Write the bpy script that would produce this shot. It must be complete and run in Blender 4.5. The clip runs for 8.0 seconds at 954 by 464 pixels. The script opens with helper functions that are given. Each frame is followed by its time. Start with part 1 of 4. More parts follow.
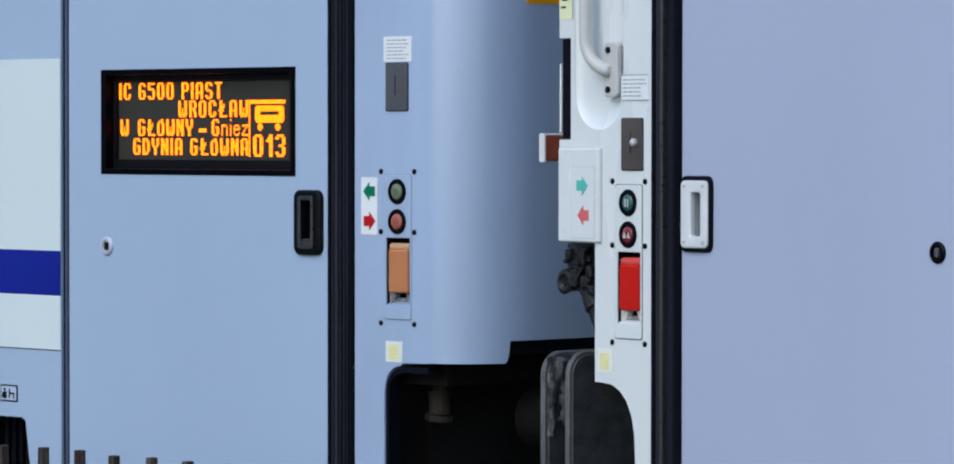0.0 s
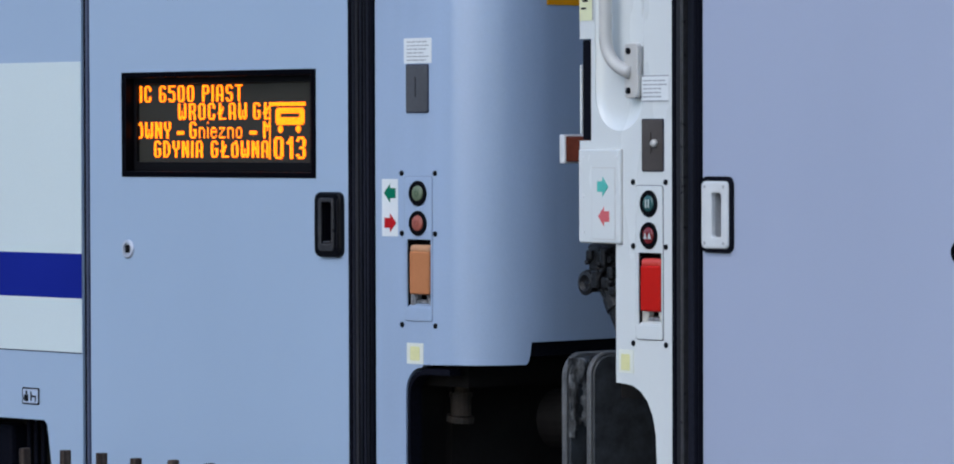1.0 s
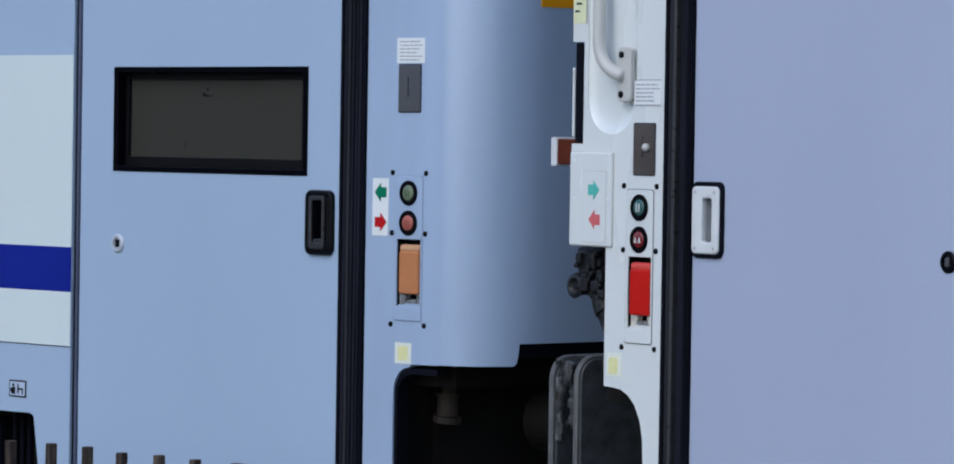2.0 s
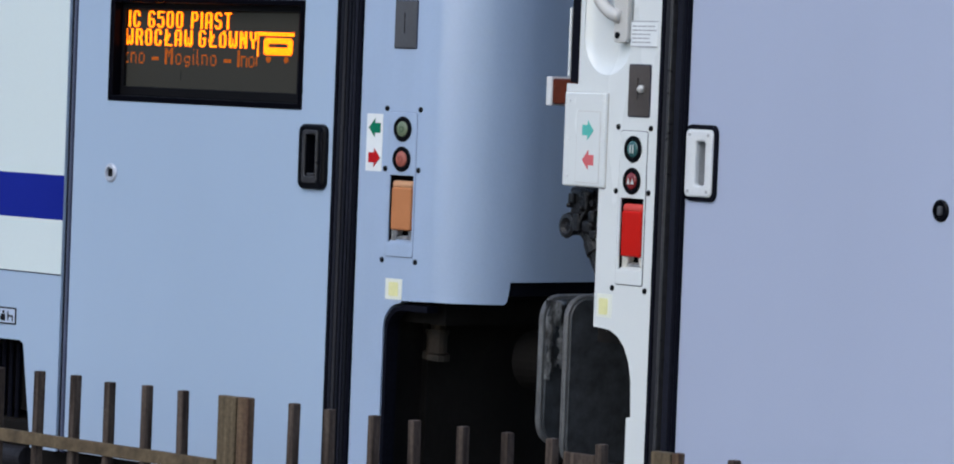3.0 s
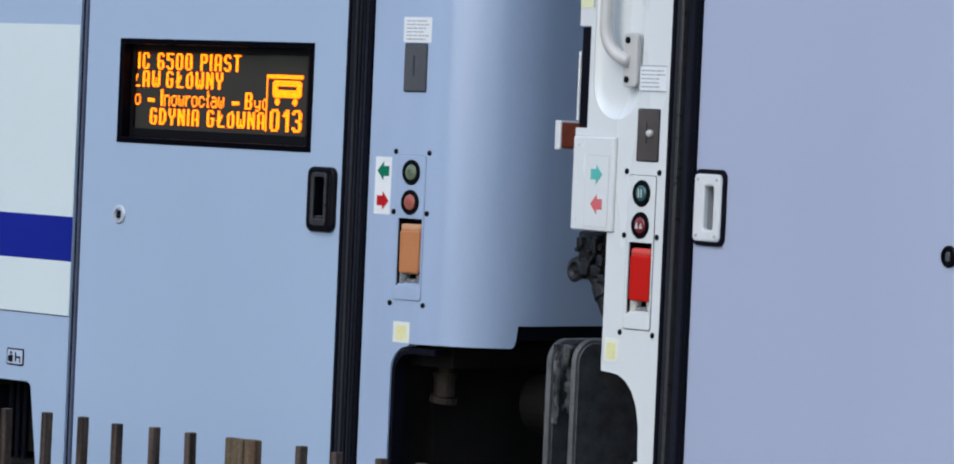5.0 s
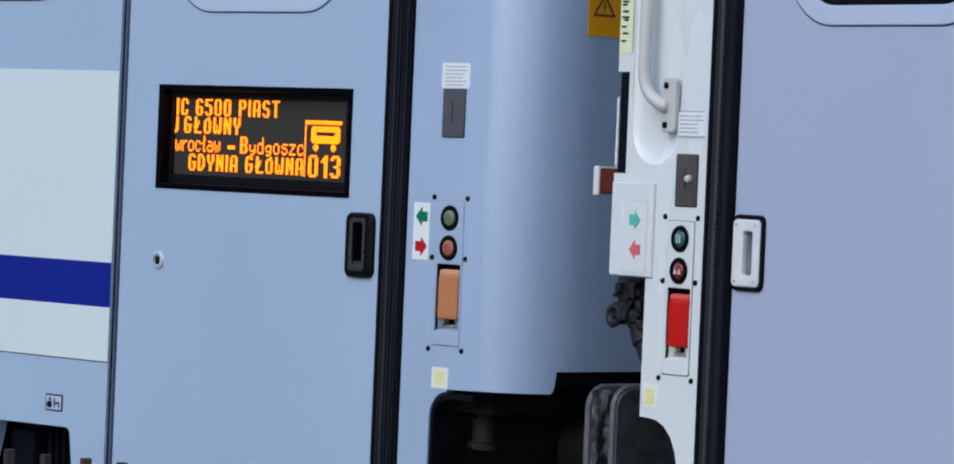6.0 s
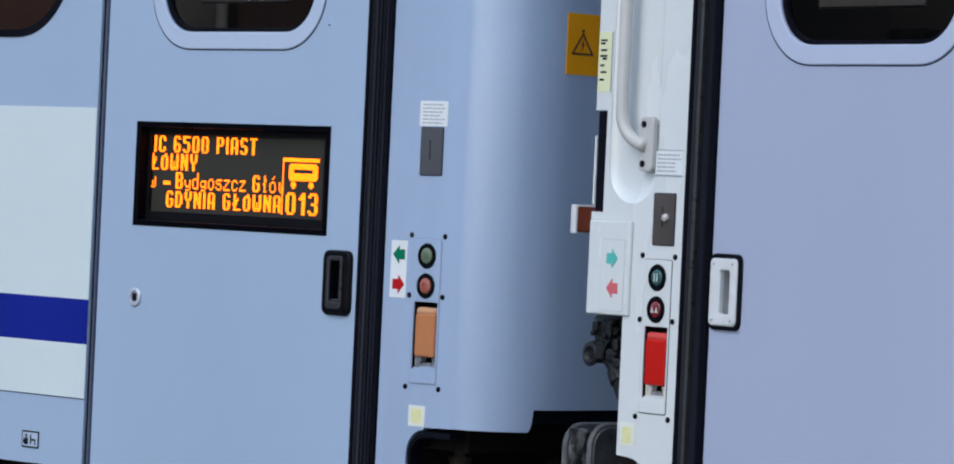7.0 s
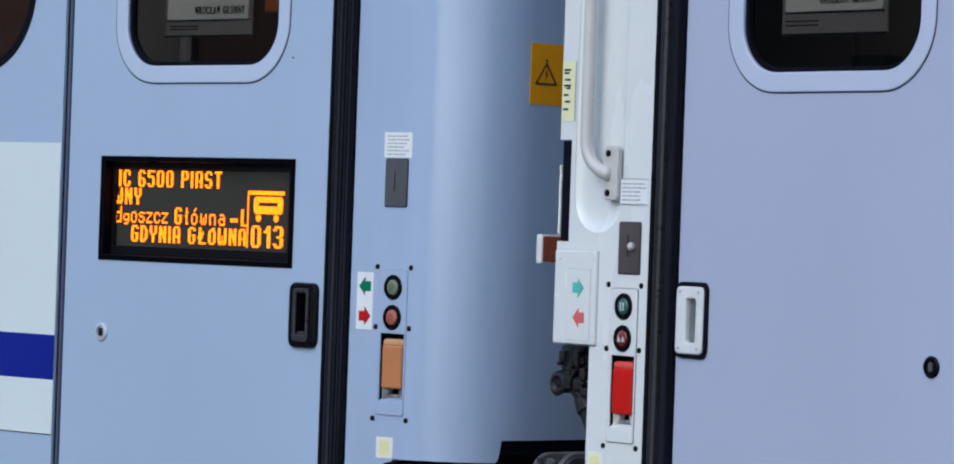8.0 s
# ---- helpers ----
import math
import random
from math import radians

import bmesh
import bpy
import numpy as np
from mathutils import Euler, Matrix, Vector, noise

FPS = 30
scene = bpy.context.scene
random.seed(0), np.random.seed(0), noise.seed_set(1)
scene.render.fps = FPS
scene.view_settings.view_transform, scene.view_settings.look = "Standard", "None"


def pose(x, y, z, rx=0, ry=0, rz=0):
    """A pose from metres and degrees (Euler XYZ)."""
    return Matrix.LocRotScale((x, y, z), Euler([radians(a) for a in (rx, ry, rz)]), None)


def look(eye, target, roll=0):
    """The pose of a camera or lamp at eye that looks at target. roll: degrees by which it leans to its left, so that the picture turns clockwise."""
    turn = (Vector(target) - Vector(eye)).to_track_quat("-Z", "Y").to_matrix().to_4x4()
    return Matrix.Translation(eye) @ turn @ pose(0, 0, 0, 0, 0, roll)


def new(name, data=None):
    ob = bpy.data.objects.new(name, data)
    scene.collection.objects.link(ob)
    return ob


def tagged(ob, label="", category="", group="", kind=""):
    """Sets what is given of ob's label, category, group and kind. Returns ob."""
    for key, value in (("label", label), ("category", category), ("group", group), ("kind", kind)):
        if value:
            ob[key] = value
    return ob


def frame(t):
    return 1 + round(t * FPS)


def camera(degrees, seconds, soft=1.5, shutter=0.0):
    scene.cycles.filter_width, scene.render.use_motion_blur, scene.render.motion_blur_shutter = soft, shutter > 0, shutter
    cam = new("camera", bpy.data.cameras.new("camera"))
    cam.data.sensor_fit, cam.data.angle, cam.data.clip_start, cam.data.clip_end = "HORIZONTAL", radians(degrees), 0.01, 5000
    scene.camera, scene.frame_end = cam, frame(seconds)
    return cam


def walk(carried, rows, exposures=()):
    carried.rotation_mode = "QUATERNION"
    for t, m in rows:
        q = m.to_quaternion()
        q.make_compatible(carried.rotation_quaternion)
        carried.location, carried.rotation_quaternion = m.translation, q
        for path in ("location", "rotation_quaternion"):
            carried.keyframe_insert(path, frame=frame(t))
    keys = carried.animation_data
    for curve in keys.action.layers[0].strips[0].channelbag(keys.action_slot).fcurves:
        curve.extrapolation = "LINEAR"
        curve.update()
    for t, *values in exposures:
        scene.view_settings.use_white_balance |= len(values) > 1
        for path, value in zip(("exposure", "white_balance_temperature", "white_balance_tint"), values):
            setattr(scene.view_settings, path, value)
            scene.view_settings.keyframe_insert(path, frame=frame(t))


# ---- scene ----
cam = camera(13.69, 8.0, soft=1.9)
EYE = (6.7915, -6.3703, 1.7448)
# seconds, yaw to the left of north, pitch, roll, in degrees
PATH = [
    (0, 45.452, -1.396, 0.035),
    (0.1, 45.483, -1.402, -0.028),
    (0.2, 45.475, -1.404, -0.091),
    (0.3, 45.450, -1.397, -0.154),
    (0.4, 45.459, -1.382, -0.216),
    (0.5, 45.506, -1.359, -0.279),
    (0.6, 45.555, -1.347, -0.259),
    (0.7, 45.616, -1.338, -0.238),
    (0.8, 45.711, -1.346, -0.217),
    (0.9, 45.771, -1.354, -0.196),
    (1, 45.752, -1.375, -0.176),
    (1.1, 45.743, -1.394, -0.065),
    (1.2, 45.733, -1.392, 0.045),
    (2.3, 45.565, -1.461, 1.255),
    (2.4, 45.553, -1.563, 1.365),
    (2.5, 45.545, -1.700, 1.475),
    (2.6, 45.517, -1.764, 1.625),
    (2.7, 45.516, -1.917, 1.774),
    (2.8, 45.492, -2.134, 1.924),
    (2.9, 45.490, -2.254, 2.073),
    (3, 45.478, -2.255, 2.223),
    (3.1, 45.487, -2.192, 2.228),
    (3.2, 45.490, -2.107, 2.233),
    (3.3, 45.507, -2.004, 2.238),
    (3.4, 45.481, -1.873, 2.243),
    (3.5, 45.478, -1.696, 2.248),
    (3.6, 45.473, -1.608, 2.306),
    (3.7, 45.472, -1.590, 2.365),
    (3.8, 45.463, -1.588, 2.423),
    (3.9, 45.470, -1.596, 2.481),
    (4, 45.467, -1.680, 2.539),
    (4.1, 45.462, -1.750, 2.542),
    (4.2, 45.453, -1.758, 2.544),
    (4.3, 45.463, -1.715, 2.547),
    (4.4, 45.472, -1.706, 2.549),
    (4.5, 45.459, -1.710, 2.552),
    (4.6, 45.473, -1.690, 2.546),
    (4.7, 45.483, -1.682, 2.540),
    (5.8, 46.257, -1.252, 2.472),
    (5.9, 46.240, -1.132, 2.466),
    (6, 46.203, -1.000, 2.460),
    (6.1, 46.191, -0.860, 2.516),
    (6.2, 46.176, -0.749, 2.573),
    (6.3, 46.171, -0.648, 2.629),
    (6.4, 46.174, -0.567, 2.686),
    (6.5, 46.128, -0.516, 2.742),
    (6.6, 46.110, -0.464, 2.725),
    (6.7, 46.079, -0.462, 2.708),
    (6.8, 46.019, -0.470, 2.691),
    (6.9, 45.970, -0.448, 2.675),
    (7, 45.902, -0.437, 2.658),
    (7.1, 45.908, -0.279, 2.535),
    (7.2, 45.859, -0.248, 2.413),
    (7.3, 45.801, -0.187, 2.290),
    (7.4, 45.703, -0.126, 2.168),
    (7.5, 45.615, -0.126, 2.046),
    (7.6, 45.533, -0.123, 2.042),
    (7.8, 45.456, -0.040, 2.034),
    (8, 45.424, 0.026, 2.025),
]


def aim(yaw, pitch, roll):
    y, p = radians(yaw), radians(pitch)
    way = Vector((-math.sin(y) * math.cos(p), math.cos(y) * math.cos(p), math.sin(p)))
    return look(EYE, Vector(EYE) + way, roll)


# stops, kelvin and tint: the camera's own exposure and white balance drift
EXPOSURES = [
    (0.0, 0.17, 6220, 8), (0.5, 0.08, 6120, 10), (1.0, 0.0, 6100, 10), (2.5, 0.0, 6130, 10),
    (3.0, 0.17, 6450, 10), (3.5, 0.22, 6500, 10), (4.5, 0.22, 6550, 10), (6.0, 0.10, 6260, 10),
    (7.0, 0.10, 6240, 10), (8.0, 0.11, 6200, 10),
]
walk(cam, [(t, aim(yaw, pitch, roll)) for t, yaw, pitch, roll in PATH], EXPOSURES)

# ---- light ----
SUN_AZ, SUN_EL = 174, 42
world = bpy.data.worlds.new("sky")
scene.world = world
world.use_nodes = True
sky = world.node_tree.nodes.new("ShaderNodeTexSky")
sky.sky_type = "NISHITA"
sky.sun_disc = False
sky.sun_elevation, sky.sun_rotation = radians(SUN_EL), radians(SUN_AZ)
sky.dust_density, sky.air_density = 1.0, 1.0
back = world.node_tree.nodes["Background"]
back.inputs["Strength"].default_value = 0.19
world.node_tree.links.new(sky.outputs["Color"], back.inputs["Color"])
sun_data = bpy.data.lights.new("sun", "SUN")
sun_data.energy, sun_data.angle, sun_data.color = 0.98, radians(50), (1.0, 0.97, 0.92)
sun = new("sun", sun_data)
az, el = radians(SUN_AZ), radians(SUN_EL)
sun_at = Vector((math.sin(az) * math.cos(el), math.cos(az) * math.cos(el), math.sin(el)))
sun.matrix_world = look(sun_at * 50, (0, 0, 0))


# ---- materials ----
def material(name, base, rough=0.5, metal=0.0, spread=0.06, grain=0.03, scale=3.0, fine=120.0, bump=0.0, coat=0.0, streak=1.0, second=None, amount=0.5, spec=0.5, sharp=0.2, wave=0.0, vary=False):
    """Paint, metal, rubber: a base colour with large stains, fine grain and a little relief."""
    m = bpy.data.materials.new(name)
    m.use_nodes = True
    nodes, links = m.node_tree.nodes, m.node_tree.links
    b = nodes["Principled BSDF"]
    b.inputs["Metallic"].default_value = metal
    b.inputs["Specular IOR Level"].default_value = spec
    b.inputs["Coat Weight"].default_value = coat
    b.inputs["Coat Roughness"].default_value = 0.12
    where = nodes.new("ShaderNodeTexCoord")
    stretch = nodes.new("ShaderNodeMapping")
    stretch.inputs["Scale"].default_value = (1, 1, 1 / streak)
    links.new(where.outputs["Object"], stretch.inputs["Vector"])
    if vary:
        each, apart = nodes.new("ShaderNodeObjectInfo"), nodes.new("ShaderNodeMath")
        apart.operation = "MULTIPLY"
        apart.inputs[1].default_value = 40.0
        links.new(each.outputs["Random"], apart.inputs[0])
        links.new(apart.outputs["Value"], stretch.inputs["Location"])
    big, small = nodes.new("ShaderNodeTexNoise"), nodes.new("ShaderNodeTexNoise")
    big.inputs["Scale"].default_value, big.inputs["Detail"].default_value = scale, 5
    small.inputs["Scale"].default_value, small.inputs["Detail"].default_value = fine, 3
    links.new(stretch.outputs["Vector"], big.inputs["Vector"])
    links.new(where.outputs["Object"], small.inputs["Vector"])
    ramp = nodes.new("ShaderNodeValToRGB")
    ramp.color_ramp.elements[0].position, ramp.color_ramp.elements[1].position = 0.5 - sharp, 0.5 + sharp
    other = second or tuple(c * (1 - spread) for c in base)
    low = tuple(c + (o - c) * amount * 2 for c, o in zip(base, other)) if second else other
    high = base if second else tuple(min(1, c * (1 + spread)) for c in base)
    ramp.color_ramp.elements[0].color = (*low, 1)
    ramp.color_ramp.elements[1].color = (*high, 1)
    links.new(big.outputs["Fac"], ramp.inputs["Fac"])
    speck = nodes.new("ShaderNodeMapRange")
    speck.inputs["To Min"].default_value, speck.inputs["To Max"].default_value = 1 - grain * 2, 1 + grain * 2
    links.new(small.outputs["Fac"], speck.inputs["Value"])
    mix = nodes.new("ShaderNodeVectorMath")
    mix.operation = "MULTIPLY"
    links.new(ramp.outputs["Color"], mix.inputs[0])
    links.new(speck.outputs["Result"], mix.inputs[1])
    links.new(mix.outputs["Vector"], b.inputs["Base Color"])
    shine = nodes.new("ShaderNodeMapRange")
    shine.inputs["To Min"].default_value, shine.inputs["To Max"].default_value = max(0.02, rough - 0.08), min(1, rough + 0.08)
    links.new(big.outputs["Fac"], shine.inputs["Value"])
    links.new(shine.outputs["Result"], b.inputs["Roughness"])
    if bump:
        relief = nodes.new("ShaderNodeBump")
        relief.inputs["Strength"].default_value, relief.inputs["Distance"].default_value = bump, 0.002
        links.new(small.outputs["Fac"], relief.inputs["Height"])
        links.new(relief.outputs["Normal"], b.inputs["Normal"])
        if wave:
            # the slight unevenness of sheet metal under paint
            swell, lumps = nodes.new("ShaderNodeBump"), nodes.new("ShaderNodeTexNoise")
            lumps.inputs["Scale"].default_value, lumps.inputs["Detail"].default_value = 38.0, 4
            links.new(where.outputs["Object"], lumps.inputs["Vector"])
            swell.inputs["Strength"].default_value, swell.inputs["Distance"].default_value = wave, 0.004
            links.new(lumps.outputs["Fac"], swell.inputs["Height"])
            links.new(swell.outputs["Normal"], relief.inputs["Normal"])
    return m


def glass(name, tint):
    m = bpy.data.materials.new(name)
    m.use_nodes = True
    b = m.node_tree.nodes["Principled BSDF"]
    b.inputs["Base Color"].default_value = (*tint, 1)
    b.inputs["Roughness"].default_value = 0.03
    b.inputs["Transmission Weight"].default_value = 1.0
    b.inputs["IOR"].default_value = 1.45
    return m


def glow(name, colour):
    """The light of a diode, in the colour and strength given."""
    m = bpy.data.materials.new(name)
    m.use_nodes = True
    b = m.node_tree.nodes["Principled BSDF"]
    b.inputs["Base Color"].default_value = (0.2, 0.05, 0.005, 1)
    b.inputs["Specular IOR Level"].default_value = 0.0
    top = max(colour)
    b.inputs["Emission Color"].default_value = (*(c / top for c in colour), 1)
    b.inputs["Emission Strength"].default_value = top
    return m


PAINT = material("blue_grey_paint", (0.355, 0.46, 0.61), 0.38, spread=0.03, grain=0.012, scale=1.6, fine=220, bump=0.03, coat=0.25, streak=3)
# blue-grey with the sky's lavender reflection put into the colour
PAINT_B = material("lavender_tinted_paint", (0.385, 0.435, 0.575), 0.4, spread=0.035, grain=0.012, scale=1.4, fine=220, bump=0.03, coat=0.2, streak=3)
PAINT_END = material("blue_grey_end_paint", (0.352, 0.450, 0.612), 0.38, spread=0.07, grain=0.02, scale=5, fine=160, bump=0.05, coat=0.6, streak=4, wave=0.22)
WHITE_BAND = material("white_band_paint", (0.63, 0.715, 0.725), 0.4, spread=0.02, grain=0.01, scale=2, bump=0.02, coat=0.2, streak=2)
BLUE_BAND = material("navy_band_paint", (0.008, 0.018, 0.24), 0.38, spread=0.06, grain=0.02, scale=3, bump=0.02, coat=0.0, spec=0.12)
WHITE = material("white_panel_paint", (0.7, 0.735, 0.735), 0.26, spread=0.005, grain=0.01, scale=4, fine=150, bump=0.03, coat=0.5, streak=3)
FRAME_PAINT = material("window_frame_paint", (0.45, 0.535, 0.68), 0.35, spread=0.02, grain=0.01, coat=0.3)
RUBBER = material("black_rubber", (0.005, 0.0055, 0.01), 0.55, spread=0.25, grain=0.3, scale=6, bump=0.15, streak=6, spec=0.04)
SEAL_RIB = material("highlit_seal_rib", (0.011, 0.012, 0.020), 0.5, grain=0.25, scale=70, bump=0.2, streak=30, spec=0.12, second=(0.005, 0.006, 0.010), amount=0.5, sharp=0.1)
RUBBER_GREY = material("paler_grey_rubber", (0.026, 0.026, 0.031), 0.55, grain=0.15, scale=60, bump=0.2, streak=25, spec=0.12, second=(0.014, 0.014, 0.018), amount=0.5, sharp=0.12)
SEAM = material("dark_blue_seal", (0.022, 0.03, 0.065), 0.5, spread=0.2, grain=0.05, bump=0.1, spec=0.2)
SEAM_LIGHT = material("seal_ridge", (0.07, 0.085, 0.14), 0.45, spread=0.15, grain=0.05, bump=0.1)
BLACK = material("black_plastic", (0.0035, 0.004, 0.006), 0.32, spread=0.2, grain=0.08, bump=0.08, spec=0.09)
MASK = material("dark_inner_frame", (0.006, 0.006, 0.0075), 0.35, spread=0.1, grain=0.05, spec=0.12)
# lighter grey for the highlights on the black grip's edges and a seal rib
HIGHLIGHT_GREY = material("black_edge_highlight", (0.034, 0.034, 0.038), 0.3, spread=0.25, grain=0.1, scale=60, spec=0.5)
# darker grey than the grip plate, to put the cup's shade into the colour
HANDLE_CUP = material("shaded_handle_cup", (0.40, 0.41, 0.425), 0.45, spread=0.08, grain=0.04, scale=60)
GEAR = material("black_cast_metal", (0.003, 0.003, 0.0035), 0.34, grain=0.3, scale=60, fine=240, bump=0.9, spec=0.30, second=(0.008, 0.0075, 0.008), amount=0.5, sharp=0.1)
GEAR_GREY = material("grey_cast_metal", (0.014, 0.014, 0.016), 0.38, grain=0.3, scale=70, fine=240, bump=0.9, spec=0.3, second=(0.004, 0.004, 0.0045), amount=0.5, sharp=0.12)
CREAM = material("cream_plastic", (0.62, 0.60, 0.54), 0.45, spread=0.15, grain=0.05, scale=60)
SIGN_BROWN = material("brown_sign_print", (0.09, 0.03, 0.006), 0.5, spread=0.1)
GREY_WALL = material("grey_vestibule_wall", (0.12, 0.108, 0.10), 0.6, spread=0.1)
# the frame paint with the same lavender sky tint in its colour
FRAME_PAINT_B = material("lavender_tinted_frame_paint", (0.46, 0.52, 0.67), 0.35, spread=0.02, grain=0.01, coat=0.3)
SCREEN = material("screen_grey", (0.041, 0.040, 0.034), 0.5, spread=0.03, grain=0.02, scale=2, fine=700, bump=0.1, spec=0.05)
BEZEL = material("bezel_black", (0.002, 0.002, 0.004), 0.3, spread=0.1, grain=0.03, spec=0.05)
GASKET = material("panel_gasket_grey", (0.25, 0.30, 0.42), 0.5, spread=0.1)
LOCK_RING = material("dull_lock_ring", (0.50, 0.54, 0.62), 0.4, spread=0.1, metal=0.2)
HANDLE_BLACK = material("glossy_black_handle", (0.0035, 0.004, 0.006), 0.28, spread=0.2, grain=0.05, bump=0.05, spec=0.14)
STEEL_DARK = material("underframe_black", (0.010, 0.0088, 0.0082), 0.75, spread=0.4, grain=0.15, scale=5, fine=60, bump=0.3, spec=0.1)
RUST = material("rusty_fitting", (0.048, 0.036, 0.028), 0.7, spread=0.35, grain=0.2, scale=18, fine=160, bump=0.5, second=(0.03, 0.026, 0.022), amount=0.5, spec=0.2, sharp=0.1)
BUFFER = material("buffer_steel", (0.062, 0.069, 0.078), 0.5, grain=0.12, scale=30, fine=110, bump=0.3, metal=0.0, spec=0.3, second=(0.024, 0.026, 0.029), amount=0.5, sharp=0.24)
# lighter than the faces, which puts the rim's highlight into the colour
BUFFER_RIM = material("buffer_rim_steel", (0.125, 0.128, 0.132), 0.5, spread=0.3, grain=0.15, scale=14, fine=120, bump=0.3, metal=0.3)
GREASE = material("clotted_grey_grease", (0.20, 0.205, 0.21), 0.38, grain=0.3, scale=55, fine=140, bump=0.8, second=(0.02, 0.02, 0.021), amount=0.5, sharp=0.10, streak=3)
PLATE_GREY = material("grey_steel_plate", (0.105, 0.108, 0.12), 0.4, spread=0.1, grain=0.06, scale=8, bump=0.1, metal=0.3, spec=0.3)
PLATE_BROWN = material("brown_steel_plate", (0.098, 0.084, 0.078), 0.4, spread=0.12, grain=0.06, scale=8, bump=0.1, metal=0.3, spec=0.25)
LABEL = material("white_sticker", (0.74, 0.77, 0.78), 0.5, spread=0.02, grain=0.01, scale=20)
INK = material("grey_print", (0.33, 0.345, 0.37), 0.6, spread=0.05)
INK_BLACK = material("black_print", (0.01, 0.01, 0.012), 0.6, spread=0.05, spec=0.05)
LABEL_YELLOW = material("pale_yellow_sticker", (0.74, 0.72, 0.36), 0.5, spread=0.06, grain=0.02, scale=40)
LABEL_RULE = material("faded_yellow_sticker", (0.72, 0.74, 0.47), 0.5, spread=0.03, grain=0.02, scale=30)
LABEL_CREAM = material("cream_sticker", (0.73, 0.75, 0.67), 0.5, spread=0.03, grain=0.02, scale=30)
GREEN = material("green_print", (0.004, 0.16, 0.085), 0.5, spread=0.05, spec=0.1)
TEAL = material("faded_teal_print", (0.09, 0.46, 0.40), 0.5, spread=0.08)
RED = material("red_print", (0.44, 0.01, 0.014), 0.5, spread=0.05, spec=0.1)
PINK = material("faded_red_print", (0.60, 0.12, 0.13), 0.5, spread=0.1)
AMBER = material("yellow_warning_sign", (0.84, 0.35, 0.004), 0.45, spread=0.05, grain=0.02, scale=10, spec=0.1)
BUTTON_GREEN = material("dull_green_lens", (0.14, 0.18, 0.11), 0.3, spread=0.12, scale=40, coat=0.1)
BUTTON_RED = material("dull_red_lens", (0.36, 0.10, 0.07), 0.3, spread=0.12, scale=40, coat=0.1)
BUTTON_TEAL = material("dark_teal_lens", (0.03, 0.10, 0.10), 0.25, spread=0.12, scale=40, coat=0.3)
BUTTON_CRIMSON = material("dark_red_lens", (0.19, 0.016, 0.02), 0.25, spread=0.12, scale=40, coat=0.3)
LENS_MARK = material("pale_button_mark", (0.55, 0.60, 0.58), 0.4, spread=0.05)
ORANGE = material("faded_orange_plastic", (0.47, 0.19, 0.08), 0.42, spread=0.05, grain=0.02, scale=15, coat=0.0, spec=0.15)
ORANGE_PALE = material("highlit_orange_plastic", (0.54, 0.28, 0.145), 0.45, spread=0.05, grain=0.02, scale=15)
SCARLET = material("red_plastic", (0.52, 0.012, 0.008), 0.38, spread=0.06, grain=0.02, scale=15, coat=0.0, spec=0.12)
SCARLET_PALE = material("highlit_red_plastic", (0.62, 0.06, 0.045), 0.42, spread=0.05, grain=0.02, scale=15)
STEM = material("clear_grey_plastic", (0.36, 0.37, 0.38), 0.4, grain=0.15, scale=90, second=(0.10, 0.10, 0.11), amount=0.5, sharp=0.15)
HANDLE_WHITE = material("light_grey_handle", (0.66, 0.68, 0.69), 0.35, spread=0.04, grain=0.02, scale=20, coat=0.2)
TUBE = material("grey_painted_tube", (0.52, 0.515, 0.495), 0.35, spread=0.04, grain=0.02, scale=10, coat=0.3)
LAMP_RED = material("brick_red_lens", (0.095, 0.022, 0.011), 0.35, spread=0.1, scale=60, coat=0.0, spec=0.1, sharp=0.12)
FENCE = material("weathered_brown_bar", (0.092, 0.070, 0.057), 0.75, grain=0.25, scale=75, fine=110, bump=0.6, streak=14, second=(0.022, 0.015, 0.012), amount=0.5, spec=0.2, sharp=0.16, vary=True)
FENCE_RAIL = material("weathered_olive_rail", (0.145, 0.11, 0.067), 0.75, grain=0.25, scale=16, fine=90, bump=0.6, second=(0.07, 0.05, 0.031), amount=0.5, spec=0.2, sharp=0.18, vary=True)
FENCE_BOARD = material("weathered_olive_board", (0.135, 0.104, 0.064), 0.75, grain=0.25, scale=60, fine=110, bump=0.6, streak=14, second=(0.055, 0.040, 0.025), amount=0.5, spec=0.2, sharp=0.16, vary=True)
FENCE_RED = material("weathered_reddish_board", (0.145, 0.1, 0.062), 0.75, grain=0.25, scale=60, fine=110, bump=0.6, streak=14, second=(0.07, 0.040, 0.026), amount=0.5, spec=0.2, sharp=0.16, vary=True)
INSIDE = material("vestibule_panel", (0.10, 0.047, 0.032), 0.6, spread=0.1)
INSIDE_DARK = material("dark_vestibule", (0.07, 0.064, 0.064), 0.6, spread=0.1)
PAPER = material("grey_notice_paper", (0.42, 0.42, 0.39), 0.7, spread=0.04)
PAPER_DARK = material("dark_notice_holder", (0.125, 0.12, 0.115), 0.6, spread=0.05)
BALLAST = material("ballast_stone", (0.105, 0.095, 0.085), 0.9, spread=0.3, grain=0.2, scale=14, fine=25, bump=1.0)
RAIL_STEEL = material("rail_steel", (0.11, 0.085, 0.07), 0.6, metal=0.4, spread=0.2, grain=0.1, bump=0.2)
